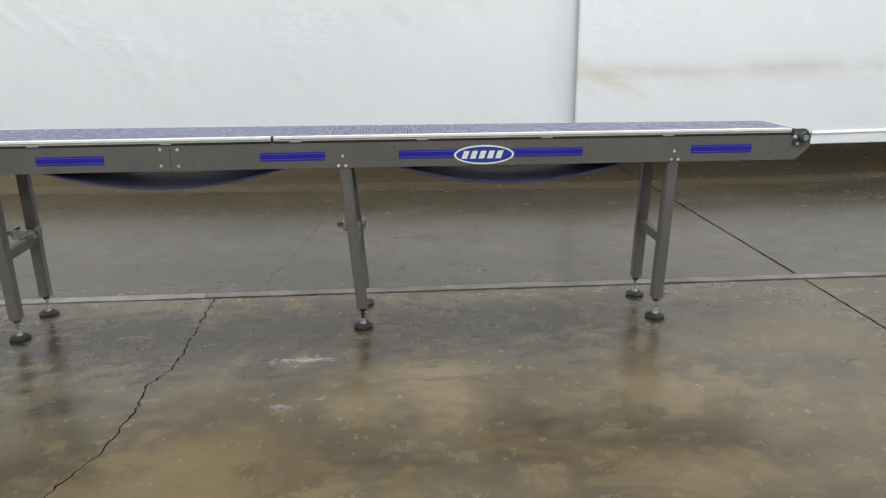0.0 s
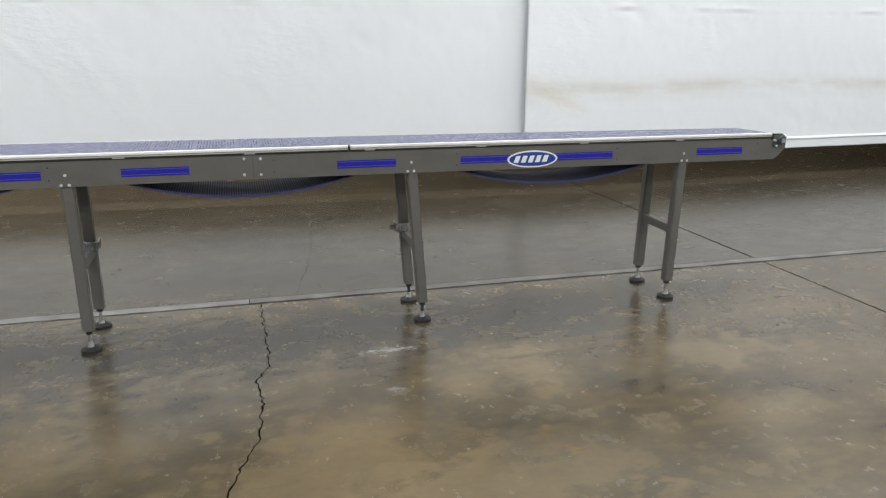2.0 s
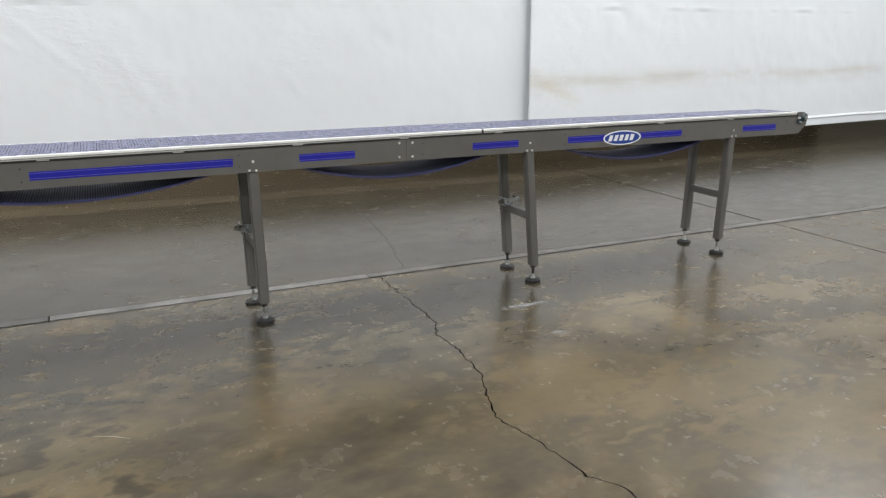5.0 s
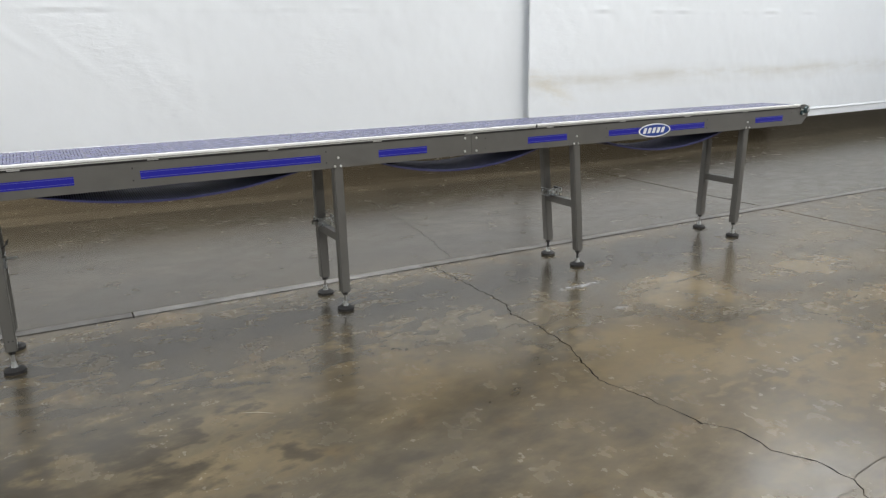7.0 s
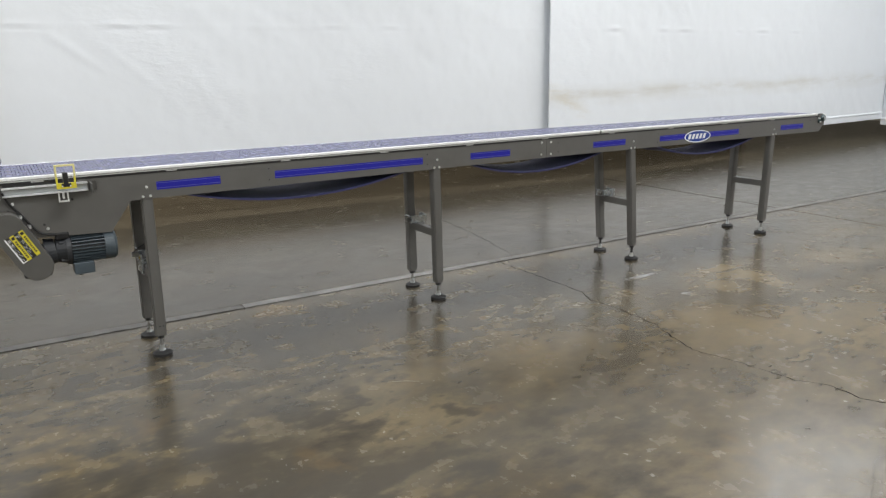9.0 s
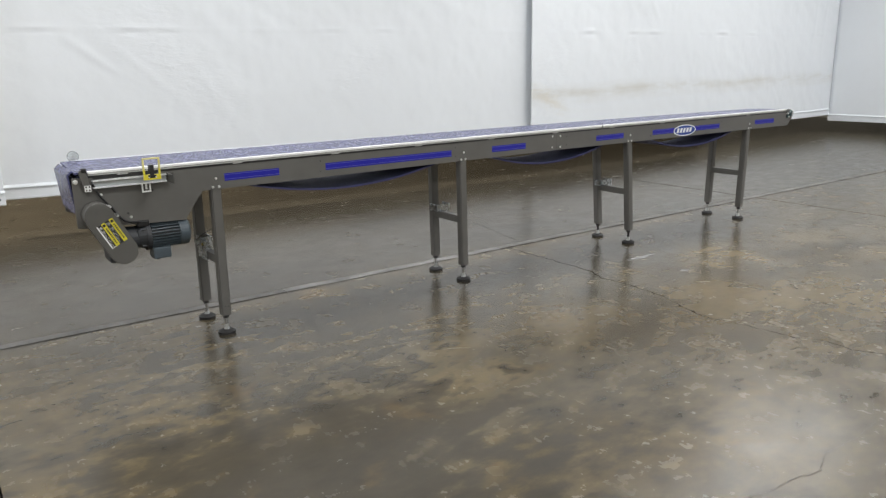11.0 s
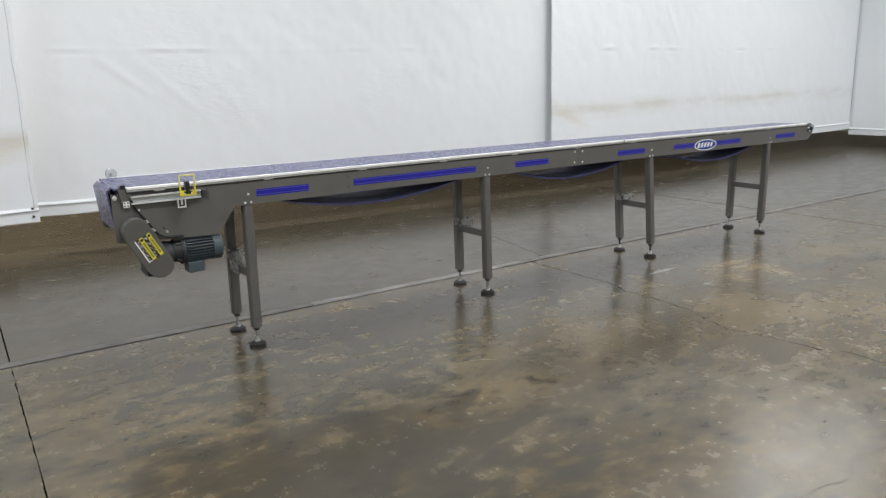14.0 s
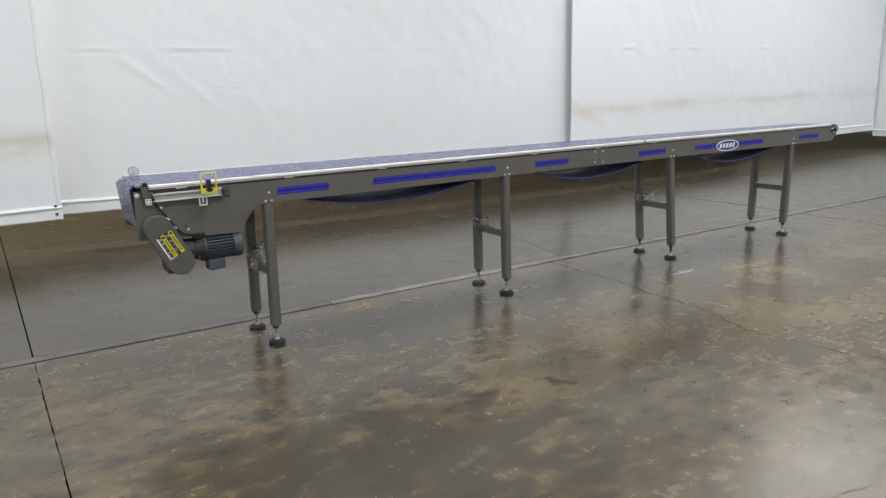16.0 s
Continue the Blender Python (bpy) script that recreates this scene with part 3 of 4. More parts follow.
for marks in (((-1.852, 0.982), (-1.870, 0.896), (-1.848, 0.837)), ((-2.030, 0.947), (-2.020, 0.836)), ((-2.650, 1.292), (-2.648, 1.217), (-2.658, 1.032)), ((-2.586, 1.443), (-2.594, 1.364))):
    ribbon("hairline_crack", marks, 0.0013, HAIRLINE, int(abs(marks[0][0]) * 1000))
for marks in (((-2.936, 2.630), (-2.860, 2.590), (-2.796, 2.547)), ((-2.166, 2.019), (-2.106, 1.970))):
    ribbon("pale_scratch", marks, 0.0045, PALE_MARK, int(abs(marks[0][0]) * 1000))
rnd = random.Random(77)                    # chipped lips of the crack
for x, y in line[4:70:3]:
    side = rnd.choice((-1, 1))
    px, py = x + side * rnd.uniform(0.008, 0.014), y + rnd.uniform(-0.02, 0.02)
    ribbon("chipped_edge", [(px, py), (px + rnd.uniform(-0.006, 0.006), py + rnd.uniform(0.012, 0.035))], rnd.uniform(0.002, 0.0045), PALE_MARK, int(abs(y) * 900), 0.0008)
ribbon("hairline_crack", [(-0.94, 4.26), (-0.80, 4.86), (-0.69, 5.68), (-0.62, 6.5)], 0.004, FILLER_DARK, 70)


# ---- the hanging tarps ----
def tarp(name, a, b, z0, z1, material, label, seed, wave=0.02, hem=0.10, step=0.036, curl=0.0, tug=0.0, back=0.0, dents=(), folds=()):
    """A hanging sheet from a to b in the plan, with shallow folds, a crease across and a welded hem."""
    a, b = Vector((*a, 0)), Vector((*b, 0))
    along = (b - a).normalized()
    out = Vector((along.y, -along.x, 0))
    long = (b - a).length
    nx = int(long / step)
    levels = [z0 + step * 0.8 * j for j in range(int((2.72 - z0) / (step * 0.8)))]
    while levels[-1] < z1 - 0.12:           # coarser above, where the sheet is plain
        levels.append(levels[-1] + 0.12)
    levels.append(z1)

    def hang(s, z):
        """How far the whole sheet stands out at its two ends."""
        d = curl * (-math.exp(-((s - long + 0.15) / 0.55) ** 2) + 0.75 * max(0.0, (s - long + 0.14) / 0.14) ** 2)
        return d - back * math.exp(-(s / 0.42) ** 2)
    bm = bmesh.new()
    rows = []
    off = Vector((seed * 7.3, seed * 3.1, 0))
    for j, z in enumerate(levels):
        row = []
        for i in range(nx + 1):
            s = long * i / nx
            d = wave * noise.noise(Vector((s * 0.75, z * 0.12, seed)))
            d += wave * 0.25 * noise.noise(Vector((s * 1.6, z * 1.1, seed + 4)))
            calm = 0.35 + 0.65 * max(0.0, min(1.0, 0.5 + 1.4 * noise.noise(Vector((s * 0.5, z * 0.6, seed + 20)))))
            d += 0.0055 * calm * noise.noise(Vector((s * 4 + z * 3.5, z * 3.0 - s * 2, seed + 8)))
            d += 0.0022 * calm * noise.noise(Vector((s * 11, z * 9, seed + 11)))
            crease = z - 1.893 - 0.008 * noise.noise(Vector((s * 0.8, 0, seed)))
            d += 0.0022 * math.exp(-(crease / 0.013) ** 2) * (0.6 + 0.8 * noise.noise(Vector((s * 0.9, 6, seed))))
            for at, wide, high, deep in dents:          # pinched places along the crease
                u = (a.x + along.x * s - at) / wide
                if abs(u) < 2.2:
                    d += 0.6 * deep * math.exp(-u * u) * (math.exp(-((crease - 0.012) / high) ** 2) - 0.8 * math.exp(-((crease + high) / high) ** 2))
            for xa, za, xb, zb, deep in folds:          # soft straight folds
                v = (z - za) / (zb - za)
                if -0.2 < v < 1.2:
                    u = (a.x + along.x * s - xa - (xb - xa) * v) / 0.055
                    if abs(u) < 4:
                        d += 0.5 * deep * math.exp(-u * u) * math.exp(-((v - 0.5) / 0.42) ** 4)
            d += hang(s, z)
            d += tug * math.exp(-s / 0.35) * math.sin(62 * (0.72 * z - 0.5 * s) + 3 * noise.noise(Vector((s * 2, z * 2, seed)))) * (0.4 + noise.noise(Vector((s * 1.5, z * 1.3, seed + 31))))
            edge = math.exp(-min(s, long - s) / 0.18)
            d += 0.012 * edge * math.sin(26 * (z + 0.6 * min(s, long - s))) * noise.noise(Vector((z * 1.4, 5, seed)))
            low = z0 + 0.012 * noise.noise(Vector((s * 0.9, 2, seed)))
            zz = max(z, low) if j else low
            p = a + along * s + out * d
            row.append(bm.verts.new((p.x, p.y, zz)))
        rows.append(row)
    for r0, r1 in zip(rows, rows[1:]):
        for i in range(nx):
            bm.faces.new((r0[i], r0[i + 1], r1[i + 1], r1[i]))
    top = thing(name, (a.x, a.y, z0), label, "tarp", "hanging tarps")
    sheet = part("sheet", bm, material, top, smooth=True)
    sol = sheet.modifiers.new("thick", "SOLIDIFY")
    sol.thickness = 0.004
    # the welded hem
    bm = bmesh.new()
    prev = None
    n = nx // 2
    for i in range(n + 1):
        s = long * i / n
        d = wave * noise.noise(Vector((s * 0.75, (z0 + 0.05) * 0.12, seed))) + wave * 0.25 * noise.noise(Vector((s * 1.6, (z0 + 0.05) * 1.1, seed + 4))) + 0.012 + hang(s, z0)
        q = a + along * s + out * d
        q2 = q + out * 0.006
        lo = z0 - 0.012 + 0.006 * noise.noise(Vector((s * 1.3, 9, seed)))
        hi = z0 + hem + 0.004 * noise.noise(Vector((s * 1.7, 3, seed)))
        cur = (bm.verts.new((q.x, q.y, lo)), bm.verts.new((q2.x, q2.y, lo + 0.008)), bm.verts.new((q2.x, q2.y, hi - 0.006)), bm.verts.new((q.x, q.y, hi)))
        if prev:
            for k in range(4):
                bm.faces.new((prev[k], prev[(k + 1) % 4], cur[(k + 1) % 4], cur[k]))
        else:
            bm.faces.new(cur)
        prev = cur
    bm.faces.new(prev[::-1])
    part("hem", bm, material, top, smooth=False)
    # the fold of cloth over the hem's upper edge
    bm = bmesh.new()
    prev = None
    for i in range(n + 1):
        s = long * i / n
        d = wave * noise.noise(Vector((s * 0.75, (z0 + 0.05) * 0.12, seed))) + wave * 0.25 * noise.noise(Vector((s * 1.6, (z0 + 0.05) * 1.1, seed + 4)))
        d += hang(s, z0)
        q = a + along * s + out * (d + 0.004)
        q2 = q + out * (0.026 + 0.008 * noise.noise(Vector((s * 1.1, 7, seed))))
        hi = z0 + hem + 0.004 * noise.noise(Vector((s * 1.7, 3, seed)))
        cur = (bm.verts.new((q.x, q.y, hi - 0.002)), bm.verts.new((q2.x, q2.y, hi - 0.002)), bm.verts.new((q2.x, q2.y, hi + 0.003)), bm.verts.new((q.x, q.y, hi + 0.026)))
        if prev:
            for k in range(4):
                bm.faces.new((prev[k], prev[(k + 1) % 4], cur[(k + 1) % 4], cur[k]))
        else:
            bm.faces.new(cur)
        prev = cur
    bm.faces.new(prev[::-1])
    part("hem_fold", bm, material, top, smooth=False)
    return top


ZB, ZT = 0.36, 5.25
tarp("tarp_curtain", (-4.75, 7.46), (1.98, 7.09), ZB, ZT, TARP, "white vinyl tarp curtain hanging just clear of the floor", 1, step=0.030, curl=0.045, back=0.10,
     dents=((-4.05, 0.16, 0.016, 0.012), (-3.20, 0.12, 0.022, 0.016), (-2.88, 0.10, 0.024, 0.014), (-1.10, 0.12, 0.016, 0.008), (-0.45, 0.10, 0.016, 0.008)),
     folds=((-3.85, 1.86, -3.35, 1.45, 0.010), (-3.45, 1.80, -2.80, 1.20, 0.006), (-2.60, 1.50, -2.30, 1.00, 0.006), (-1.05, 1.30, -0.80, 0.90, 0.005), (0.55, 2.6, 0.60, 1.2, 0.004)))
tarp("tarp_curtain", (1.68, 7.03), (10.06, 7.403), ZB, ZT, TARP_STAINED, "white vinyl tarp curtain with a brown water stain", 2, step=0.030, tug=0.0038,
     dents=((2.80, 0.10, 0.026, 0.020), (3.76, 0.10, 0.020, 0.014), (4.20, 0.13, 0.020, 0.016), (5.47, 0.06, 0.014, 0.012), (6.03, 0.14, 0.018, 0.020), (6.92, 0.13, 0.014, 0.014), (9.3, 0.2, 0.016, 0.012)),
     folds=((4.02, 2.60, 4.36, 2.02, 0.014), (2.86, 1.85, 2.80, 1.45, 0.005), (3.80, 1.85, 3.90, 1.40, 0.005), (9.15, 2.55, 9.05, 1.6, 0.012), (9.5, 2.5, 9.42, 1.5, 0.010)))
left_tarp = tarp("tarp_curtain", (-12.5, 7.20), (-4.51, 7.18), ZB, ZT, TARP_STAINED, "white vinyl tarp curtain with grommets at its lower corner", 3)
bm = bmesh.new()
rnd = random.Random(31)
prev = None
for k in range(90):
    z = 0.37 + 0.028 * k
    w = 0.038 + 0.006 * noise.noise(Vector((z * 3.0, 4, 0)))
    xe = -4.512 + 0.006 * noise.noise(Vector((z * 1.7, 1, 0)))
    y = 7.166 + 0.007 * noise.noise(Vector((z * 5.0, 2, 0)))
    cur = (bm.verts.new((xe - w, y + 0.012, z)), bm.verts.new((xe - w + 0.006, y, z)), bm.verts.new((xe - 0.004, y - 0.002, z)), bm.verts.new((xe, y + 0.014, z)))
    if prev:
        for q in range(4):
            bm.faces.new((prev[q], prev[(q + 1) % 4], cur[(q + 1) % 4], cur[q]))
    else:
        bm.faces.new(cur)
    prev = cur
bm.faces.new(prev[::-1])
part("edge_hem", bm, TARP_STAINED, left_tarp)
for gx, gz in ((-4.560, 0.405), (-4.562, 0.478), (-5.10, 0.405)):
    bm = bmesh.new()
    rod(bm, (gx, 7.155, gz), (gx, 7.185, gz), 0.016, 0.016, seg=18)
    grommet = part("grommet", bm, ZINC, left_tarp)
    bm = bmesh.new()
    rod(bm, (gx, 7.1535, gz), (gx, 7.156, gz), 0.0095, seg=14)
    part("grommet_hole", bm, LABEL_BLACK, grommet)
tarp("tarp_curtain", (10.0, 7.395), (10.5, -6.8), 0.252, ZT, TARP, "white vinyl tarp curtain closing the side", 4, step=0.08)

# ---- the conveyor ----
YN0, YF0 = 3.600, 4.015                    # outer faces of the side frames
ZLO, ZHI, ZRAIL = 0.873, 1.000, 1.030
conveyor = thing("belt_conveyor", (-1.2, 3.81, 0), "long grey-painted belt conveyor with a blue modular belt, on levelling feet", "conveyor")

for near in (True, False):
    y0, y1 = (YN0, YN0 + 0.004) if near else (YF0 - 0.004, YF0)
    # drive-end section with its deep drop plate
    bm = bmesh.new()
    end = -4.520 if near else -4.503
    prism(bm, [(end, 1.000), (end, 0.745), (end + 0.015, 0.738), (-3.972, 0.718), (-3.865, 0.866), (-1.1585, ZLO), (-1.1585, ZHI)], y0, y1)
    for za in (ZLO, ZHI - 0.004):
        box(bm, -3.80, -1.1585, y1 if near else y0 - 0.03, y1 + 0.03 if near else y0, za, za + 0.004)
    part("side_frame", bm, PAINT, conveyor)
    bm = bmesh.new()
    prism(bm, [(-1.1565, ZHI), (-1.1565, ZLO), (1.985, 0.868), (2.056, 0.934), (2.056, 1.016 if near else 1.0), (2.030, 1.020 if near else 1.0), (1.966, 1.016 if near else 1.0), (1.952, ZHI - 0.002)], y0, y1)
    for za in (ZLO, ZHI - 0.004):
        box(bm, -1.1565, 1.94, y1 if near else y0 - 0.03, y1 + 0.03 if near else y0, za, za + 0.004)
    part("side_frame", bm, PAINT, conveyor)
    # white wear rail, in two lengths
    ya, yb = (YN0 - 0.007, YN0 + 0.020) if near else (YF0 - 0.020, YF0 + 0.007)
    for xa, xb in ((-4.44, -0.671), (-0.657, 1.947)):
        bm = bmesh.new()
        box(bm, xa, xb, ya, yb, 1.0165 if near else 1.004, ZRAIL if near else 1.022, 0.003)
        if near:
            lip = bmesh.new()
            box(lip, xa, xb, ya + 0.003, yb, 1.0075, 1.0146)
            part("rail_lip", lip, RAIL_GREY, conveyor)
            # black strips put the shade of the gaps around the lip into colour
            lip = bmesh.new()
            box(lip, xa, xb, ya + 0.005, yb, 1.0146, 1.0165)
            box(lip, xa, xb, YN0 - 0.0018, YN0 + 0.0045, 0.9962, 1.0075)
            if xa < -4:
                box(lip, -4.42, -4.10, YN0 - 0.0020, YN0, 0.9880, 1.0001)
            part("gap_seal", lip, BLACK, conveyor)
        part("wear_rail", bm, RAIL_WHITE, conveyor, "white plastic wear rail")
    # clips that hold the rail
    x = -4.3
    while x < 1.9:
        bm = bmesh.new()
        box(bm, x, x + 0.055, YN0 - 0.0026 if near else YF0 - 0.004, YN0 + 0.004 if near else YF0 + 0.0026, 1.0006, 1.0062)
        part("rail_clip", bm, RAIL_GREY, conveyor)
        x += 0.62

# solid black block in place of the slot's shade between the rails
bm = bmesh.new()
box(bm, -0.670, -0.658, YN0 - 0.003, YN0 + 0.018, 1.0005, 1.0285)
part("rail_joint", bm, BLACK, conveyor, "black block for the shaded slot between the rail lengths")

# slider bed under the belt
bm = bmesh.new()
box(bm, -4.49, 1.95, YN0 + 0.022, YF0 - 0.022, 0.996, 1.0065)
part("slider_bed", bm, BELT_UNDER, conveyor, "dark slider bed under the belt")

# cross members between the side frames
for x in (-3.6, -2.75, -1.16, 0.4, 1.72):
    bm = bmesh.new()
    box(bm, x - 0.02, x + 0.02, YN0 + 0.005, YF0 - 0.005, 0.90, 0.94, 0.003)
    part("cross_member", bm, PAINT, conveyor)

# belt: rows of links along the top, round the drive end, and hanging below
BY0, BY1 = YN0 + 0.024, YF0 - 0.024
belt = thing("belt", (0, 0, 0), "", "")
belt.parent = conveyor
belt.matrix_parent_inverse = Matrix.Translation(conveyor.location).inverted()
PITCH = 0.030


def link_mesh(seam):
    """One row of links: two narrow slats, and a tan seam strip where rows are joined."""
    bm = bmesh.new()
    w = PITCH * 0.236
    for c in (-PITCH / 4, PITCH / 4):
        prof = [(c - w, 0.0), (c - w, 0.0072), (c - w * 0.8, 0.009), (c + w * 0.8, 0.009), (c + w, 0.0072), (c + w, 0.0)]
        a = [bm.verts.new((x, BY0, z)) for x, z in prof]
        b = [bm.verts.new((x, BY1, z)) for x, z in prof]
        bm.faces.new(a), bm.faces.new(b[::-1])
        for i in range(6):
            bm.faces.new((a[i], b[i], b[(i + 1) % 6], a[(i + 1) % 6]))
    box(bm, -PITCH * 0.49, PITCH * 0.49, BY0 + 0.002, BY1 - 0.002, 0.0002, 0.0045, index=2)
    if seam:
        box(bm, PITCH * 0.46, PITCH * 0.54, BY0, BY1, 0.004, 0.0086, index=1)
    bmesh.ops.recalc_face_normals(bm, faces=bm.faces)
    me = bpy.data.meshes.new("belt_link")
    bm.to_mesh(me)
    bm.free()
    me.materials.append(BELT_BLUE)
    me.materials.append(BELT_SEAM)
    me.materials.append(BELT_GROOVE)
    return me


LINK, SEAM_LINK = link_mesh(False), link_mesh(True)


def link(x, z, turn=0.0, seam=False):
    ob = new("belt_link", SEAM_LINK if seam else LINK)
    ob.parent = belt
    ob.matrix_parent_inverse = Matrix.Identity(4)
    ob.location, ob.rotation_euler = (x, 0, z), (0, turn, 0)


x = -4.487
while x < 1.985:
    link(x, 1.0165, 0.0, len(belt.children) % 7 == 3)
    x += PITCH
# over the small end roller and down the drive end
link(-4.5150, 1.0105, -0.75)
for i in range(7):
    link(-4.526 + 0.0031 * i, 0.991 - PITCH * i, -math.pi / 2 - 0.11, i == 4)


RIB = 0.0254


def slack_mesh():
    """One row of the return belt, seen from its ribbed side."""
    bm = bmesh.new()
    for c in (-0.25, 0.25):
        box(bm, RIB * (c - 0.12), RIB * (c + 0.12), BY0 + 0.006, BY1 - 0.006, -0.005, 0.005, index=2)
    # dark sheet under the ribs, in place of the shade in the slack
    box(bm, -RIB * 0.5, RIB * 0.5, BY0 + 0.006, BY1 - 0.006, -0.003, 0.001)
    box(bm, -RIB * 0.52, RIB * 0.52, BY0, BY0 + 0.006, -0.0045, 0.0045, index=1)
    box(bm, -RIB * 0.52, RIB * 0.52, BY1 - 0.008, BY1, -0.006, 0.006, index=1)
    me = bpy.data.meshes.new("slack_link")
    bm.to_mesh(me)
    bm.free()
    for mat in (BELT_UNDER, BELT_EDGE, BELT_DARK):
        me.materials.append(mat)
    return me


SLACK = slack_mesh()


def hanging(xa, xb, za, depth):
    """A slack span of the return belt, row by row."""
    n = int((xb - xa) / RIB)
    for i in range(n):
        u = (i + 0.5) / n
        slope = depth * 4 * (2 * u - 1) / (xb - xa)
        ob = new("slack_link", SLACK)
        ob.parent = belt
        ob.matrix_parent_inverse = Matrix.Identity(4)
        ob.location, ob.rotation_euler = (xa + (xb - xa) * u, 0, za - depth * (1 - (2 * u - 1) ** 2)), (0, -math.atan(slope), 0)


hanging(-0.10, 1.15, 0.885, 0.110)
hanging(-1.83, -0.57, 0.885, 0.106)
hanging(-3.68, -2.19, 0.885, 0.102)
for xa, xb in ((-4.48, -3.68), (-2.19, -1.83), (-0.57, -0.10), (1.15, 1.96)):
    bm = bmesh.new()
    box(bm, xa, xb, BY0, BY1, 0.882, 0.889)
    part("return_run", bm, BELT_BLUE, belt)
for x in (-3.68, -2.19, -1.83, -0.57, -0.10, 1.15):
    bm = bmesh.new()
    rod(bm, (x, YN0 + 0.006, 0.905), (x, YF0 - 0.006, 0.905), 0.018)
    part("return_roller", bm, ALU, conveyor)
# dark sheet added behind the end face, so its gaps look shaded
bm = bmesh.new()
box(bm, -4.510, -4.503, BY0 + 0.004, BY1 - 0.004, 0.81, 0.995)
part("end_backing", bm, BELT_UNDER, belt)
# nose roller and drive shaft
bm = bmesh.new()
rod(bm, (2.006, YN0 + 0.03, 0.988), (2.006, YF0 - 0.03, 0.988), 0.027, seg=20)
part("nose_roller", bm, BELT_EDGE, conveyor, "blue nose roller", smooth=False)
bm = bmesh.new()
rod(bm, (-4.40, YN0 + 0.01, 0.84), (-4.40, YF0 - 0.01, 0.84), 0.075, seg=24)
part("drive_sprocket", bm, BLACK, conveyor)


# a black block stands in for the dark notch; then the roller cover
bm = bmesh.new()
box(bm, 1.9485, 1.9640, YN0 - 0.0015, YN0 + 0.030, 0.988, 1.0215)
box(bm, 1.9640, 2.0350, YN0 + 0.006, YN0 + 0.030, 1.004, 1.0235, 0.003)
part("end_stop", bm, BLACK, conveyor, "black roller cover with a block for the dark notch")

# bolts and holes in the side frames
def bolt(x, z, r=0.0060, out=0.006, y=None, parent=None):
    bm = bmesh.new()
    y = YN0 if y is None else y
    rod(bm, (x, y + 0.001, z), (x, y - 0.0025, z), r * 1.25, seg=14)
    vs = rod(bm, (x, y - 0.0025, z), (x, y - out, z), r, r * 0.7, seg=10)
    part("bolt", bm, BOLT_ZINC, parent or conveyor, "bright zinc bolt")


def hole(x, z, r=0.004):
    bm = bmesh.new()
    rod(bm, (x, YN0 - 0.0012, z), (x, YN0 + 0.002, z), r, seg=10)
    part("bolt_hole", bm, LABEL_BLACK, conveyor)


for x, z in ((-1.202, 0.978), (-1.204, 0.897), (-1.120, 0.976), (-1.121, 0.895)):
    bolt(x, z)
for x in (-1.055, -0.074, 0.898, 1.851, -2.112, -3.135):
    hole(x, 0.967), hole(x, 0.905)
for x, z in ((-4.132, 0.902), (-4.268, 0.792), (-4.412, 0.872)):
    hole(x, z, 0.006)
bolt(-4.389, 0.906), bolt(-4.255, 0.771), bolt(-4.503, 0.982, 0.010, 0.012)


# blue stripes and the oval badge
def stripe(x0, x1):
    bm = bmesh.new()
    box(bm, x0, x1, YN0 - 0.0012, YN0, 0.909, 0.951)
    ob = part("stripe", bm, DECAL_BLUE, conveyor, "blue decal stripe")
    for z in (0.9165, 0.9425):
        bm = bmesh.new()
        box(bm, x0, x1, YN0 - 0.0018, YN0 - 0.0012, z, z + 0.0022)
        part("pinstripe", bm, DECAL_LINE, ob)


for x0, x1 in ((-3.734, -3.404), (-3.100, -2.145), (-1.788, -1.470), (-0.729, -0.412), (-0.051, 0.245), (0.500, 0.872), (1.430, 1.746)):
    stripe(x0, x1)
bm = bmesh.new()
prism(bm, ring(0.373, 0.923, 0.151, 0.048), YN0 - 0.0030, YN0)
badge = part("badge", bm, LOGO_WHITE, conveyor, "white-rimmed blue oval badge")
bm = bmesh.new()
prism(bm, ring(0.373, 0.923, 0.140, 0.040), YN0 - 0.0036, YN0 - 0.0030)
part("badge_field", bm, LOGO_BLUE, badge)
for k in range(5):
    x = 0.373 - 0.106 + k * 0.0425
    bm = bmesh.new()
    prism(bm, [(x - 0.008, 0.904), (x + 0.020, 0.904), (x + 0.034, 0.943), (x + 0.006, 0.943)], YN0 - 0.0042, YN0 - 0.0036)
    part("badge_bar", bm, LOGO_WHITE, badge)


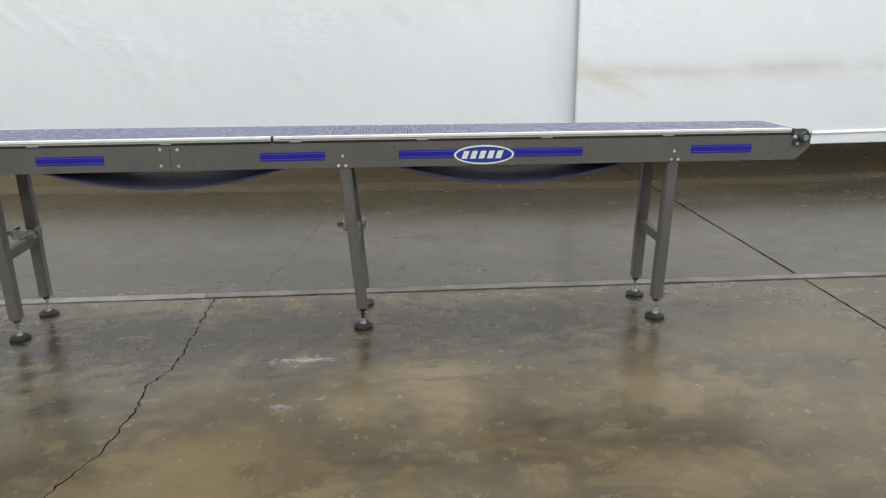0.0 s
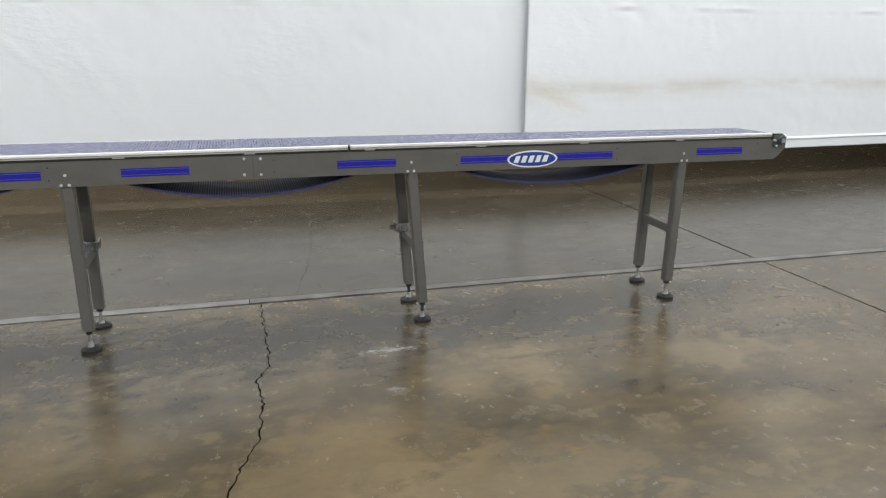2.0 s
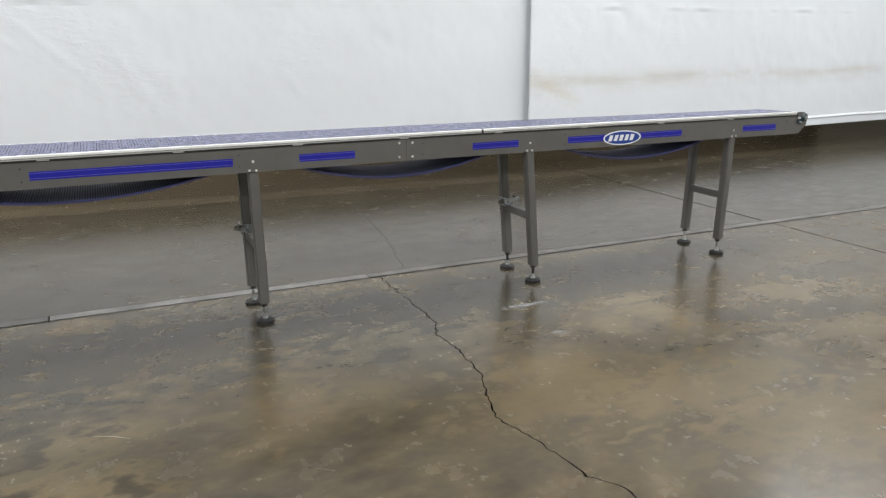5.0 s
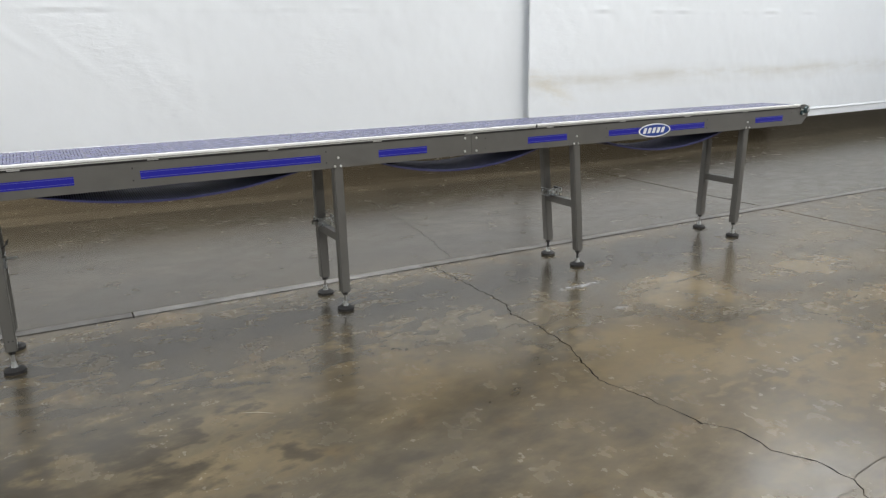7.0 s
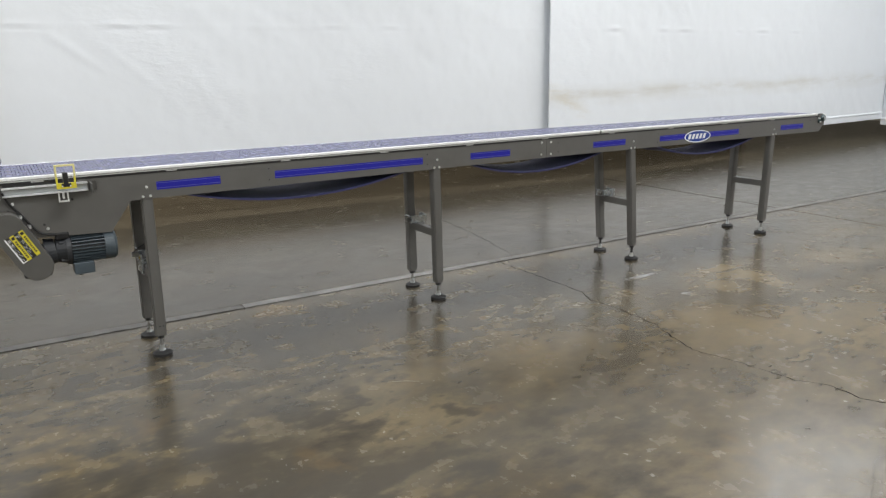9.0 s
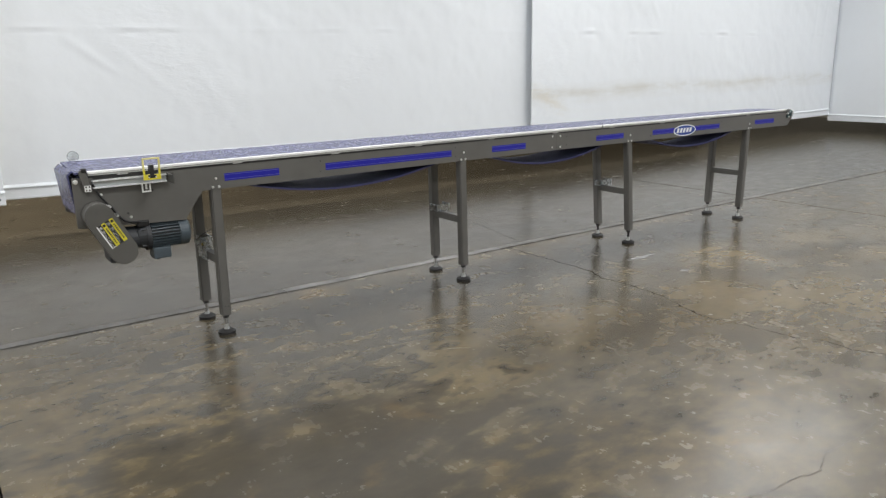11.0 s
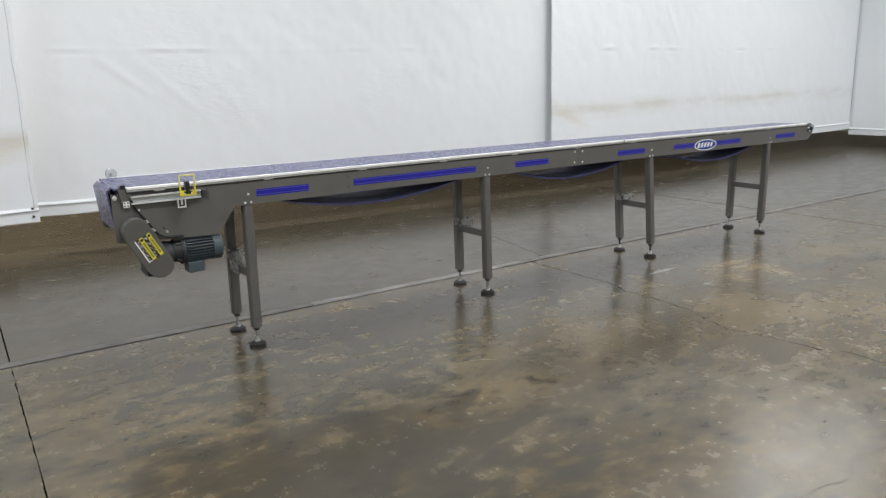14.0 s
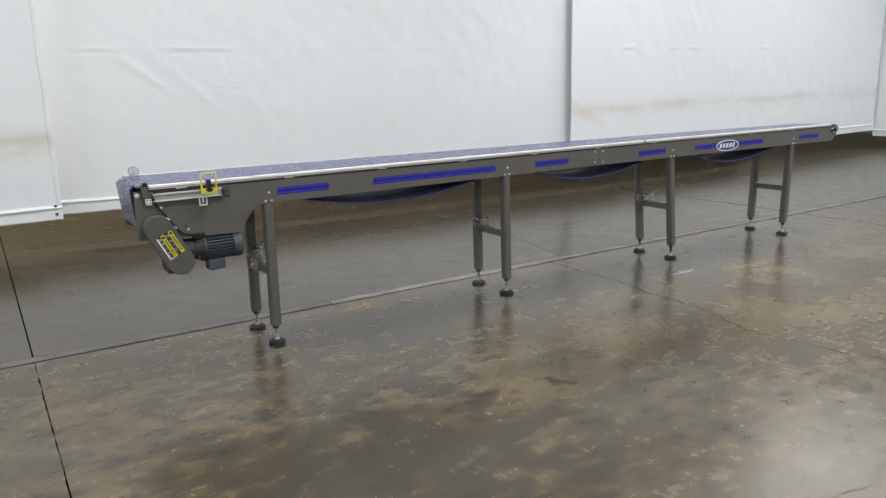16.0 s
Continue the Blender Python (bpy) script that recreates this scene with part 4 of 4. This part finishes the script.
# legs, each pair with a crossbar and feet
def leg(xt, xb, yc, near):
    h = 0.028
    bm = bmesh.new()
    vs = box(bm, -h, h, yc - h, yc + h, 0.0, 1.0, 0.0)
    for v in vs:
        u = v.co.z
        v.co = Vector((v.co.x + xb + (xt - xb) * u, v.co.y, 0.118 + (0.975 - 0.118) * u))
    bmesh.ops.bevel(bm, geom=[e for e in bm.edges if abs((e.verts[0].co - e.verts[1].co).z) > 0.3], offset=0.006, segments=3, affect="EDGES")
    tube_ob = part("leg", bm, PAINT, conveyor)
    bm = bmesh.new()
    rod(bm, (xb, yc, 0.030), (xb, yc, 0.125), 0.0085, seg=12)
    for k in range(9):
        z = 0.042 + k * 0.008
        rod(bm, (xb, yc, z), (xb, yc, z + 0.004), 0.0098, 0.0085, seg=12)
    part("threaded_rod", bm, STEEL_DARK if abs(xb + 0.262) < 0.01 else ROD, tube_ob, "threaded steel rod")
    bm = bmesh.new()
    rod(bm, (xb, yc, 0.098), (xb, yc, 0.117), 0.018, seg=6)
    part("lock_nut", bm, STEEL_DARK, tube_ob)
    bm = bmesh.new()
    rod(bm, (xb, yc, 0.026), (xb, yc, 0.040), 0.019, 0.015, seg=6)
    rod(bm, (xb, yc, 0.040), (xb, yc, 0.058), 0.0135, 0.0115, seg=12)
    part("socket", bm, ZINC, tube_ob, "bright zinc ball socket")
    bm = bmesh.new()
    rod(bm, (xb, yc, 0.0), (xb, yc, 0.016), 0.050, 0.051, seg=28)
    rod(bm, (xb, yc, 0.016), (xb, yc, 0.028), 0.051, 0.030, seg=28)
    part("foot_pad", bm, RUBBER, tube_ob, "black rubber foot pad")
    return tube_ob


LEGS = [(1.352, 1.322), (-0.330, -0.262), (-2.042, -2.028), (-3.785, -3.788)]
NEAR_Y, FAR_Y = YN0 + 0.033, YF0 - 0.033
for n, (xt, xb) in enumerate(LEGS):
    leg(xt, xb, NEAR_Y, True)
    leg(xt, xb, FAR_Y, False)
    bolt(xt + (0.002 if n else -0.008), 0.928 if n else 0.922), bolt(xt - 0.020, 0.880), bolt(xt + 0.016, 0.880)
    if n == 3:
        for dx in (-0.006, 0.013):
            bm = bmesh.new()
            rod(bm, (xb + dx, NEAR_Y - 0.0292, 0.172), (xb + dx, NEAR_Y - 0.027, 0.172), 0.004, seg=10)
            part("bolt_hole", bm, LABEL_BLACK, conveyor)
    zc = 0.450
    u = (zc - 0.118) / 0.857
    xc = xb + (xt - xb) * u
    bm = bmesh.new()
    box(bm, xc - 0.022, xc + 0.022, NEAR_Y + 0.028, FAR_Y - 0.028, zc - 0.025, zc + 0.025, 0.004)
    part("crossbar", bm, PAINT, conveyor)
    if n == 0:
        continue
    # zinc clamp on the crossbar beside the rear leg
    bm = bmesh.new()
    ya, yb = FAR_Y - 0.125, FAR_Y - 0.030
    wide = 0.032 if n == 3 else 0.058
    if n == 1:
        xc -= 0.014
    zb, zt = zc + 0.026, zc + (0.078 if n < 3 else 0.095)
    box(bm, xc - wide, xc + wide, ya, yb, zb, zb + 0.004)
    box(bm, xc - wide, xc + wide, ya, ya + 0.004, zb + 0.004, zt, 0.0015)
    box(bm, xc - wide, xc - wide + 0.004, ya + 0.004, yb, zb + 0.004, zt, 0.0015)
    box(bm, xc + wide - 0.004, xc + wide, ya + 0.004, yb, zb + 0.004, zt, 0.0015)
    if n == 3:                              # the drive end carries a hanging bracket plate
        box(bm, xc - 0.030, xc - 0.023, ya - 0.055, yb - 0.004, zc - 0.036, zt - 0.016, 0.003)
        box(bm, xc - 0.023, xc + 0.010, ya - 0.055, ya - 0.050, zc - 0.036, zt - 0.016, 0.002)
    clamp = part("clamp", bm, GALV, conveyor, "zinc-plated clamp bracket")
    # low black block in place of the shade inside the open clamp
    bm = bmesh.new()
    box(bm, xc - wide + 0.008, xc + wide - 0.008, ya + 0.008, yb - 0.004, zb + 0.004, zb + 0.016, 0.003)
    part("clamp_pad", bm, BLACK, clamp)
    bm = bmesh.new()
    zr = zt - 0.026
    rod(bm, (xc - wide - 0.028, ya + 0.03, zr), (xc + (0.085 if n == 3 else wide + 0.008), ya + 0.03, zr), 0.0065, seg=10)
    for xa, xb, r in ((-wide - 0.030, -wide - 0.012, 0.014), (wide + 0.001, wide + 0.006, 0.012), (-wide - 0.010, -wide - 0.001, 0.017)):
        rod(bm, (xc + xa, ya + 0.03, zr), (xc + xb, ya + 0.03, zr), r, seg=6)
    part("clamp_bolt", bm, ZINC if n == 3 else ROD, clamp)
    if n == 3:
        bm = bmesh.new()
        tube(bm, [(xc - 0.055, ya + 0.02, zt - 0.01), (xc - 0.02, ya + 0.0, zt + 0.02), (xc + 0.03, ya - 0.005, zt + 0.045), (xc + 0.055, ya + 0.02, zt + 0.06)], 0.003)
        part("wire", bm, BLACK, clamp)
        bm = bmesh.new()
        box(bm, xc - 0.036, xc - 0.029, ya - 0.020, ya - 0.004, zt - 0.046, zt - 0.030, 0.002)
        part("brass_fitting", bm, BRASS, clamp)

# bearing at the nose
bm = bmesh.new()
prism(bm, stadium((1.975, 0.960), (2.032, 1.000), 0.017), YN0 - 0.012, YN0 - 0.0002, 0.003)
rod(bm, (2.010, YN0 - 0.012, 0.984), (2.010, YN0 - 0.028, 0.984), 0.027, 0.024, seg=24)
bearing = part("flange_bearing", bm, TEAL, conveyor, "dark teal flange bearing")
bm = bmesh.new()
rod(bm, (2.010, YN0 - 0.026, 0.984), (2.010, YN0 - 0.036, 0.984), 0.015, seg=18)
part("shaft_end", bm, ZINC, bearing)
bolt(1.980, 0.952, 0.009, 0.020, parent=bearing)
bolt(2.040, 1.010, 0.009, 0.020, parent=bearing)
bolt(1.970, 0.984, 0.007, 0.018, parent=bearing)

# ---- drive: guard, gear motor, sensor ----
GC0, GC1, GR = (-4.427, 0.806), (-4.325, 0.609), 0.0695
bm = bmesh.new()
prism(bm, stadium(GC0, GC1, GR, 16), YN0 - 0.085, YN0 - 0.002, 0.004)
guard = part("chain_guard", bm, GREY_TIN, conveyor, "grey sheet-metal chain guard with warning labels")
gd = Vector((GC1[0] - GC0[0], 0, GC1[1] - GC0[1])).normalized()
gn = Vector((-gd.z, 0, gd.x))             # across the guard, up to the right


def decal(name, c, along, across, material, lift, parent):
    """A flat sticker on the guard, centred c metres along and across it from its upper centre."""
    bm = bmesh.new()
    o = Vector((GC0[0], 0, GC0[1])) + gd * c[0] + gn * c[1]
    pts = []
    for sa, sb in ((-1, -1), (1, -1), (1, 1), (-1, 1)):
        p = o + gd * along / 2 * sa + gn * across / 2 * sb
        pts.append((p.x, p.z))
    prism(bm, pts, YN0 - 0.085 - lift, YN0 - 0.085 - lift + 0.0008)
    return part(name, bm, material, parent)


for name, off, wide, mat in (("warning_label", 0.0370, 0.021, YELLOW), ("label_panel", 0.0150, 0.023, LABEL_BLACK), ("warning_label", -0.0070, 0.021, YELLOW),
                             ("label_panel", -0.0270, 0.019, LABEL_BLACK), ("label_border", -0.0395, 0.006, LOGO_WHITE)):
    decal(name, (0.1055, off), 0.137, wide, mat, 0.001, guard)
decal("label_border", (0.1720, -0.0270), 0.004, 0.019, LOGO_WHITE, 0.0018, guard)
rnd = random.Random(7)
for off in (0.0375, -0.0065):              # heavy unreadable heading: short bars
    c = 0.068
    while c < 0.160:
        w = rnd.uniform(0.0055, 0.0085)
        decal("label_bar", (c + w / 2, off + rnd.uniform(-0.0008, 0.0008)), w, 0.0095, LABEL_BLACK, 0.0018, guard)
        c += w + 0.0038
rnd = random.Random(12)
for off in (0.0215, 0.0150, 0.0085, -0.0235, -0.0290, -0.0340):
    c = 0.046
    while c < 0.155:
        w = rnd.uniform(0.010, 0.020)
        decal("label_bar", (c + w / 2, off), w, 0.0017, LOGO_WHITE, 0.0018, guard)
        c += w + rnd.uniform(0.006, 0.022)
for off in (0.0370, -0.0070):
    decal("label_sign", (0.1055 - 0.055, off), 0.014, 0.014, LABEL_BLACK, 0.0018, guard)
# gearbox and motor
MY, MZ = YN0 + 0.045, 0.649
bm = bmesh.new()
box(bm, -4.386, -4.262, YN0 - 0.02, YN0 + 0.14, 0.536, 0.668, 0.016)
rod(bm, (-4.278, MY, MZ - 0.005), (-4.231, MY, MZ), 0.066, 0.058, seg=24)
rod(bm, (-4.231, MY, MZ), (-4.188, MY, MZ), 0.058, 0.070, seg=24)
for k in range(4):
    q = math.pi * (k + 0.5) / 2
    rod(bm, (-4.216, MY + 0.062 * math.cos(q), MZ + 0.062 * math.sin(q)), (-4.186, MY + 0.062 * math.cos(q), MZ + 0.062 * math.sin(q)), 0.010, seg=8)
part("gearbox", bm, GEAR_DARK, conveyor, "dark grey gearbox")
bm = bmesh.new()
rod(bm, (-4.188, MY, MZ), (-4.166, MY, MZ), 0.078, seg=32)
# the core is coloured dark to give the shade between the fins
rod(bm, (-4.166, MY, MZ), (-4.001, MY, MZ), 0.058, seg=28)
motor = part("motor", bm, GEAR_DARK, conveyor, "slate-blue finned electric motor")
for k in range(26):
    q = 2 * math.pi * k / 26
    m = Matrix.Translation((0, MY, MZ)) @ Matrix.Rotation(q, 4, "X")
    bm = bmesh.new()
    vs = box(bm, -4.162, -4.008, -0.0022, 0.0022, 0.055, 0.073)
    bmesh.ops.transform(bm, matrix=m, verts=vs)
    part("fin", bm, MOTOR_BLUE, motor)
bm = bmesh.new()
rod(bm, (-4.012, MY, MZ), (-3.966, MY, MZ), 0.0745, 0.074, seg=36)
rod(bm, (-3.966, MY, MZ), (-3.954, MY, MZ), 0.074, 0.060, seg=36)
part("fan_cowl", bm, MOTOR_BLUE, motor, "slate-blue fan cowl")
bm = bmesh.new()
box(bm, -4.166, -4.072, MY - 0.070, MY + 0.02, MZ - 0.122, MZ - 0.062, 0.006)
part("terminal_box", bm, MOTOR_BLUE, motor)
bm = bmesh.new()
rod(bm, (-4.136, MY - 0.03, MZ - 0.122), (-4.136, MY - 0.03, MZ - 0.134), 0.008, seg=8)
part("cable_gland", bm, BLACK, motor)
bm = bmesh.new()
box(bm, -4.231, -4.166, MY - 0.05, MY + 0.05, MZ + 0.060, MZ + 0.098, 0.010)
part("junction_cover", bm, BLACK, motor)
# cable from the sensor rail to the motor
bm = bmesh.new()
tube(bm, [(-4.425, YN0 - 0.012, 0.965), (-4.40, YN0 - 0.012, 0.905), (-4.35, YN0 - 0.012, 0.835), (-4.31, YN0 - 0.012, 0.775), (-4.27, YN0 - 0.015, 0.748), (-4.20, YN0 + 0.0, 0.738)], 0.0056)
part("cable", bm, BLACK, conveyor, "black sensor cable")
for x, z in ((-4.364, 0.846), (-4.332, 0.796)):
    bolt(x, z, 0.0075, 0.060)

# sensor rail with its yellow bracket
bm = bmesh.new()
for za, zb in ((0.942, 0.949), (0.978, 0.985)):
    box(bm, -4.426, -4.057, YN0 - 0.026, YN0 - 0.004, za, zb)
sensor_rail = part("sensor_rail", bm, ALU, conveyor, "aluminium slotted sensor rail")
bm = bmesh.new()
box(bm, -4.425, -4.058, YN0 - 0.014, YN0 - 0.004, 0.949, 0.978)
part("rail_web", bm, RAIL_WEB, sensor_rail, "dull grey web of the rail")
bm = bmesh.new()
box(bm, -4.050, -4.045, YN0 - 0.125, YN0, 0.940, 0.986, 0.001)
box(bm, -4.045, -4.015, YN0 - 0.006, YN0, 0.940, 0.986, 0.001)
part("rail_bracket", bm, PAINT_DARK, conveyor)
ys = YN0 - 0.148
bm = bmesh.new()
for x0, x1, z0, z1 in ((-4.203, -4.195, 0.977, 1.032), (-4.126, -4.118, 0.977, 1.032), (-4.195, -4.126, 0.977, 1.004)):
    box(bm, x0, x1, ys, ys + 0.016, z0, z1, 0.0012)
yellow_guard = part("sensor_guard", bm, YELLOW, conveyor, "yellow U-shaped sensor guard")
bm = bmesh.new()
for x0, x1, z0, z1 in ((-4.204, -4.196, 1.032, 1.090), (-4.125, -4.117, 1.032, 1.090), (-4.196, -4.125, 1.082, 1.090)):
    box(bm, x0, x1, ys + 0.001, ys + 0.015, z0, z1, 0.0012)
part("guard_hoop", bm, PALE_YELLOW, yellow_guard, "pale upper hoop")
bm = bmesh.new()
box(bm, -4.172, -4.150, ys - 0.003, ys + 0.034, 0.994, 1.053, 0.003)
box(bm, -4.182, -4.140, ys - 0.002, ys + 0.024, 0.986, 1.003, 0.003)
sensor = part("photo_sensor", bm, BLACK, conveyor, "black photo-eye sensor")
for x in (-4.178, -4.144):
    bm = bmesh.new()
    rod(bm, (x, ys - 0.004, 0.990), (x, ys, 0.990), 0.004, seg=8)
    part("screw", bm, BOLT_ZINC, sensor)
bm = bmesh.new()
box(bm, -4.178, -4.146, ys + 0.014, YN0 - 0.026, 0.976, 0.981)
part("sensor_arm", bm, ZINC, conveyor, "zinc sensor arm")
bm = bmesh.new()
yt = YN0 - 0.042
for x0, x1, z0, z1 in ((-4.194, -4.187, 0.899, 0.952), (-4.155, -4.148, 0.899, 0.952), (-4.187, -4.155, 0.899, 0.907), (-4.187, -4.155, 0.944, 0.952), (-4.176, -4.166, 0.915, 0.944)):
    box(bm, x0, x1, yt, yt + 0.006, z0, z1, 0.001)
box(bm, -4.190, -4.152, yt + 0.006, YN0 - 0.026, 0.944, 0.950)
part("slotted_tab", bm, RAIL_WHITE, conveyor, "pale slotted tab")
bm = bmesh.new()
prism(bm, [(-4.4860, 1.030), (-4.4680, 0.925), (-4.4350, 0.925), (-4.4520, 1.030), (-4.4600, 1.043), (-4.4780, 1.043)], YN0 - 0.022, YN0 - 0.010, 0.002)
end_bracket = part("end_bracket", bm, GREY_TIN, conveyor, "leaning grey end bracket")
bm = bmesh.new()
box(bm, -4.4670, -4.4360, YN0 - 0.0232, YN0 - 0.022, 0.930, 0.962, 0.0004)
plate = part("rivet_plate", bm, RAIL_WHITE, end_bracket, "pale plate with four holes")
# four dark discs stand for the holes of the plate
for dx in (-0.008, 0.008):
    for dz in (-0.008, 0.008):
        hb = bmesh.new()
        rod(hb, (-4.4515 + dx, YN0 - 0.0242, 0.946 + dz), (-4.4515 + dx, YN0 - 0.0232, 0.946 + dz), 0.0046, seg=8)
        part("rivet", hb, PAINT_DARK, end_bracket)
bm = bmesh.new()
box(bm, -4.4740, -4.4480, YN0 - 0.024, YN0 - 0.006, 1.026, 1.050, 0.005)
part("end_cap", bm, BLACK, end_bracket)
# round reflector on the far rail
bm = bmesh.new()
rod(bm, (-4.429, YF0 + 0.004, 1.043), (-4.429, YF0 + 0.012, 1.043), 0.030, seg=28)
box(bm, -4.437, -4.421, YF0 + 0.007, YF0 + 0.012, 0.985, 1.032)
for k in range(24):
    q, q2 = 2 * math.pi * k / 24, 2 * math.pi * (k + 1) / 24
    rod(bm, (-4.429 + 0.029 * math.cos(q), YF0 + 0.003, 1.043 + 0.029 * math.sin(q)), (-4.429 + 0.029 * math.cos(q2), YF0 + 0.003, 1.043 + 0.029 * math.sin(q2)), 0.0022, seg=6)
refl = part("reflector", bm, CLEAR, conveyor, "round clear plastic reflector")
bm = bmesh.new()
rod(bm, (-4.429, YF0 + 0.002, 1.043), (-4.429, YF0 + 0.005, 1.043), 0.005, seg=12)
part("reflector_screw", bm, ROD, refl)


# the nose section has settled a little towards its end
def settle(x):
    return -0.0022 * max(0.0, x + 0.33)


def rise(x):
    return 0.001 - 0.0052 * x               # how far the rear side stands above the front one


for ob in conveyor.children_recursive:
    if ob.data in (LINK, SEAM_LINK, SLACK):
        x, tilt = ob.location.x, rise(ob.location.x) / (YF0 - YN0)
        ob.location.z += settle(x)
        if abs(ob.rotation_euler.y) < 0.5:
            ob.rotation_euler.x = tilt
            ob.location.z -= YN0 * tilt
        else:
            ob.location.z += rise(x) / 2
    elif ob.type == "MESH":
        for v in ob.data.vertices:
            if v.co.z > 0.13:
                v.co.z += settle(v.co.x) + rise(v.co.x) * max(0.0, (v.co.y - YN0) / (YF0 - YN0)) * (1 if v.co.z > 0.6 else 0)
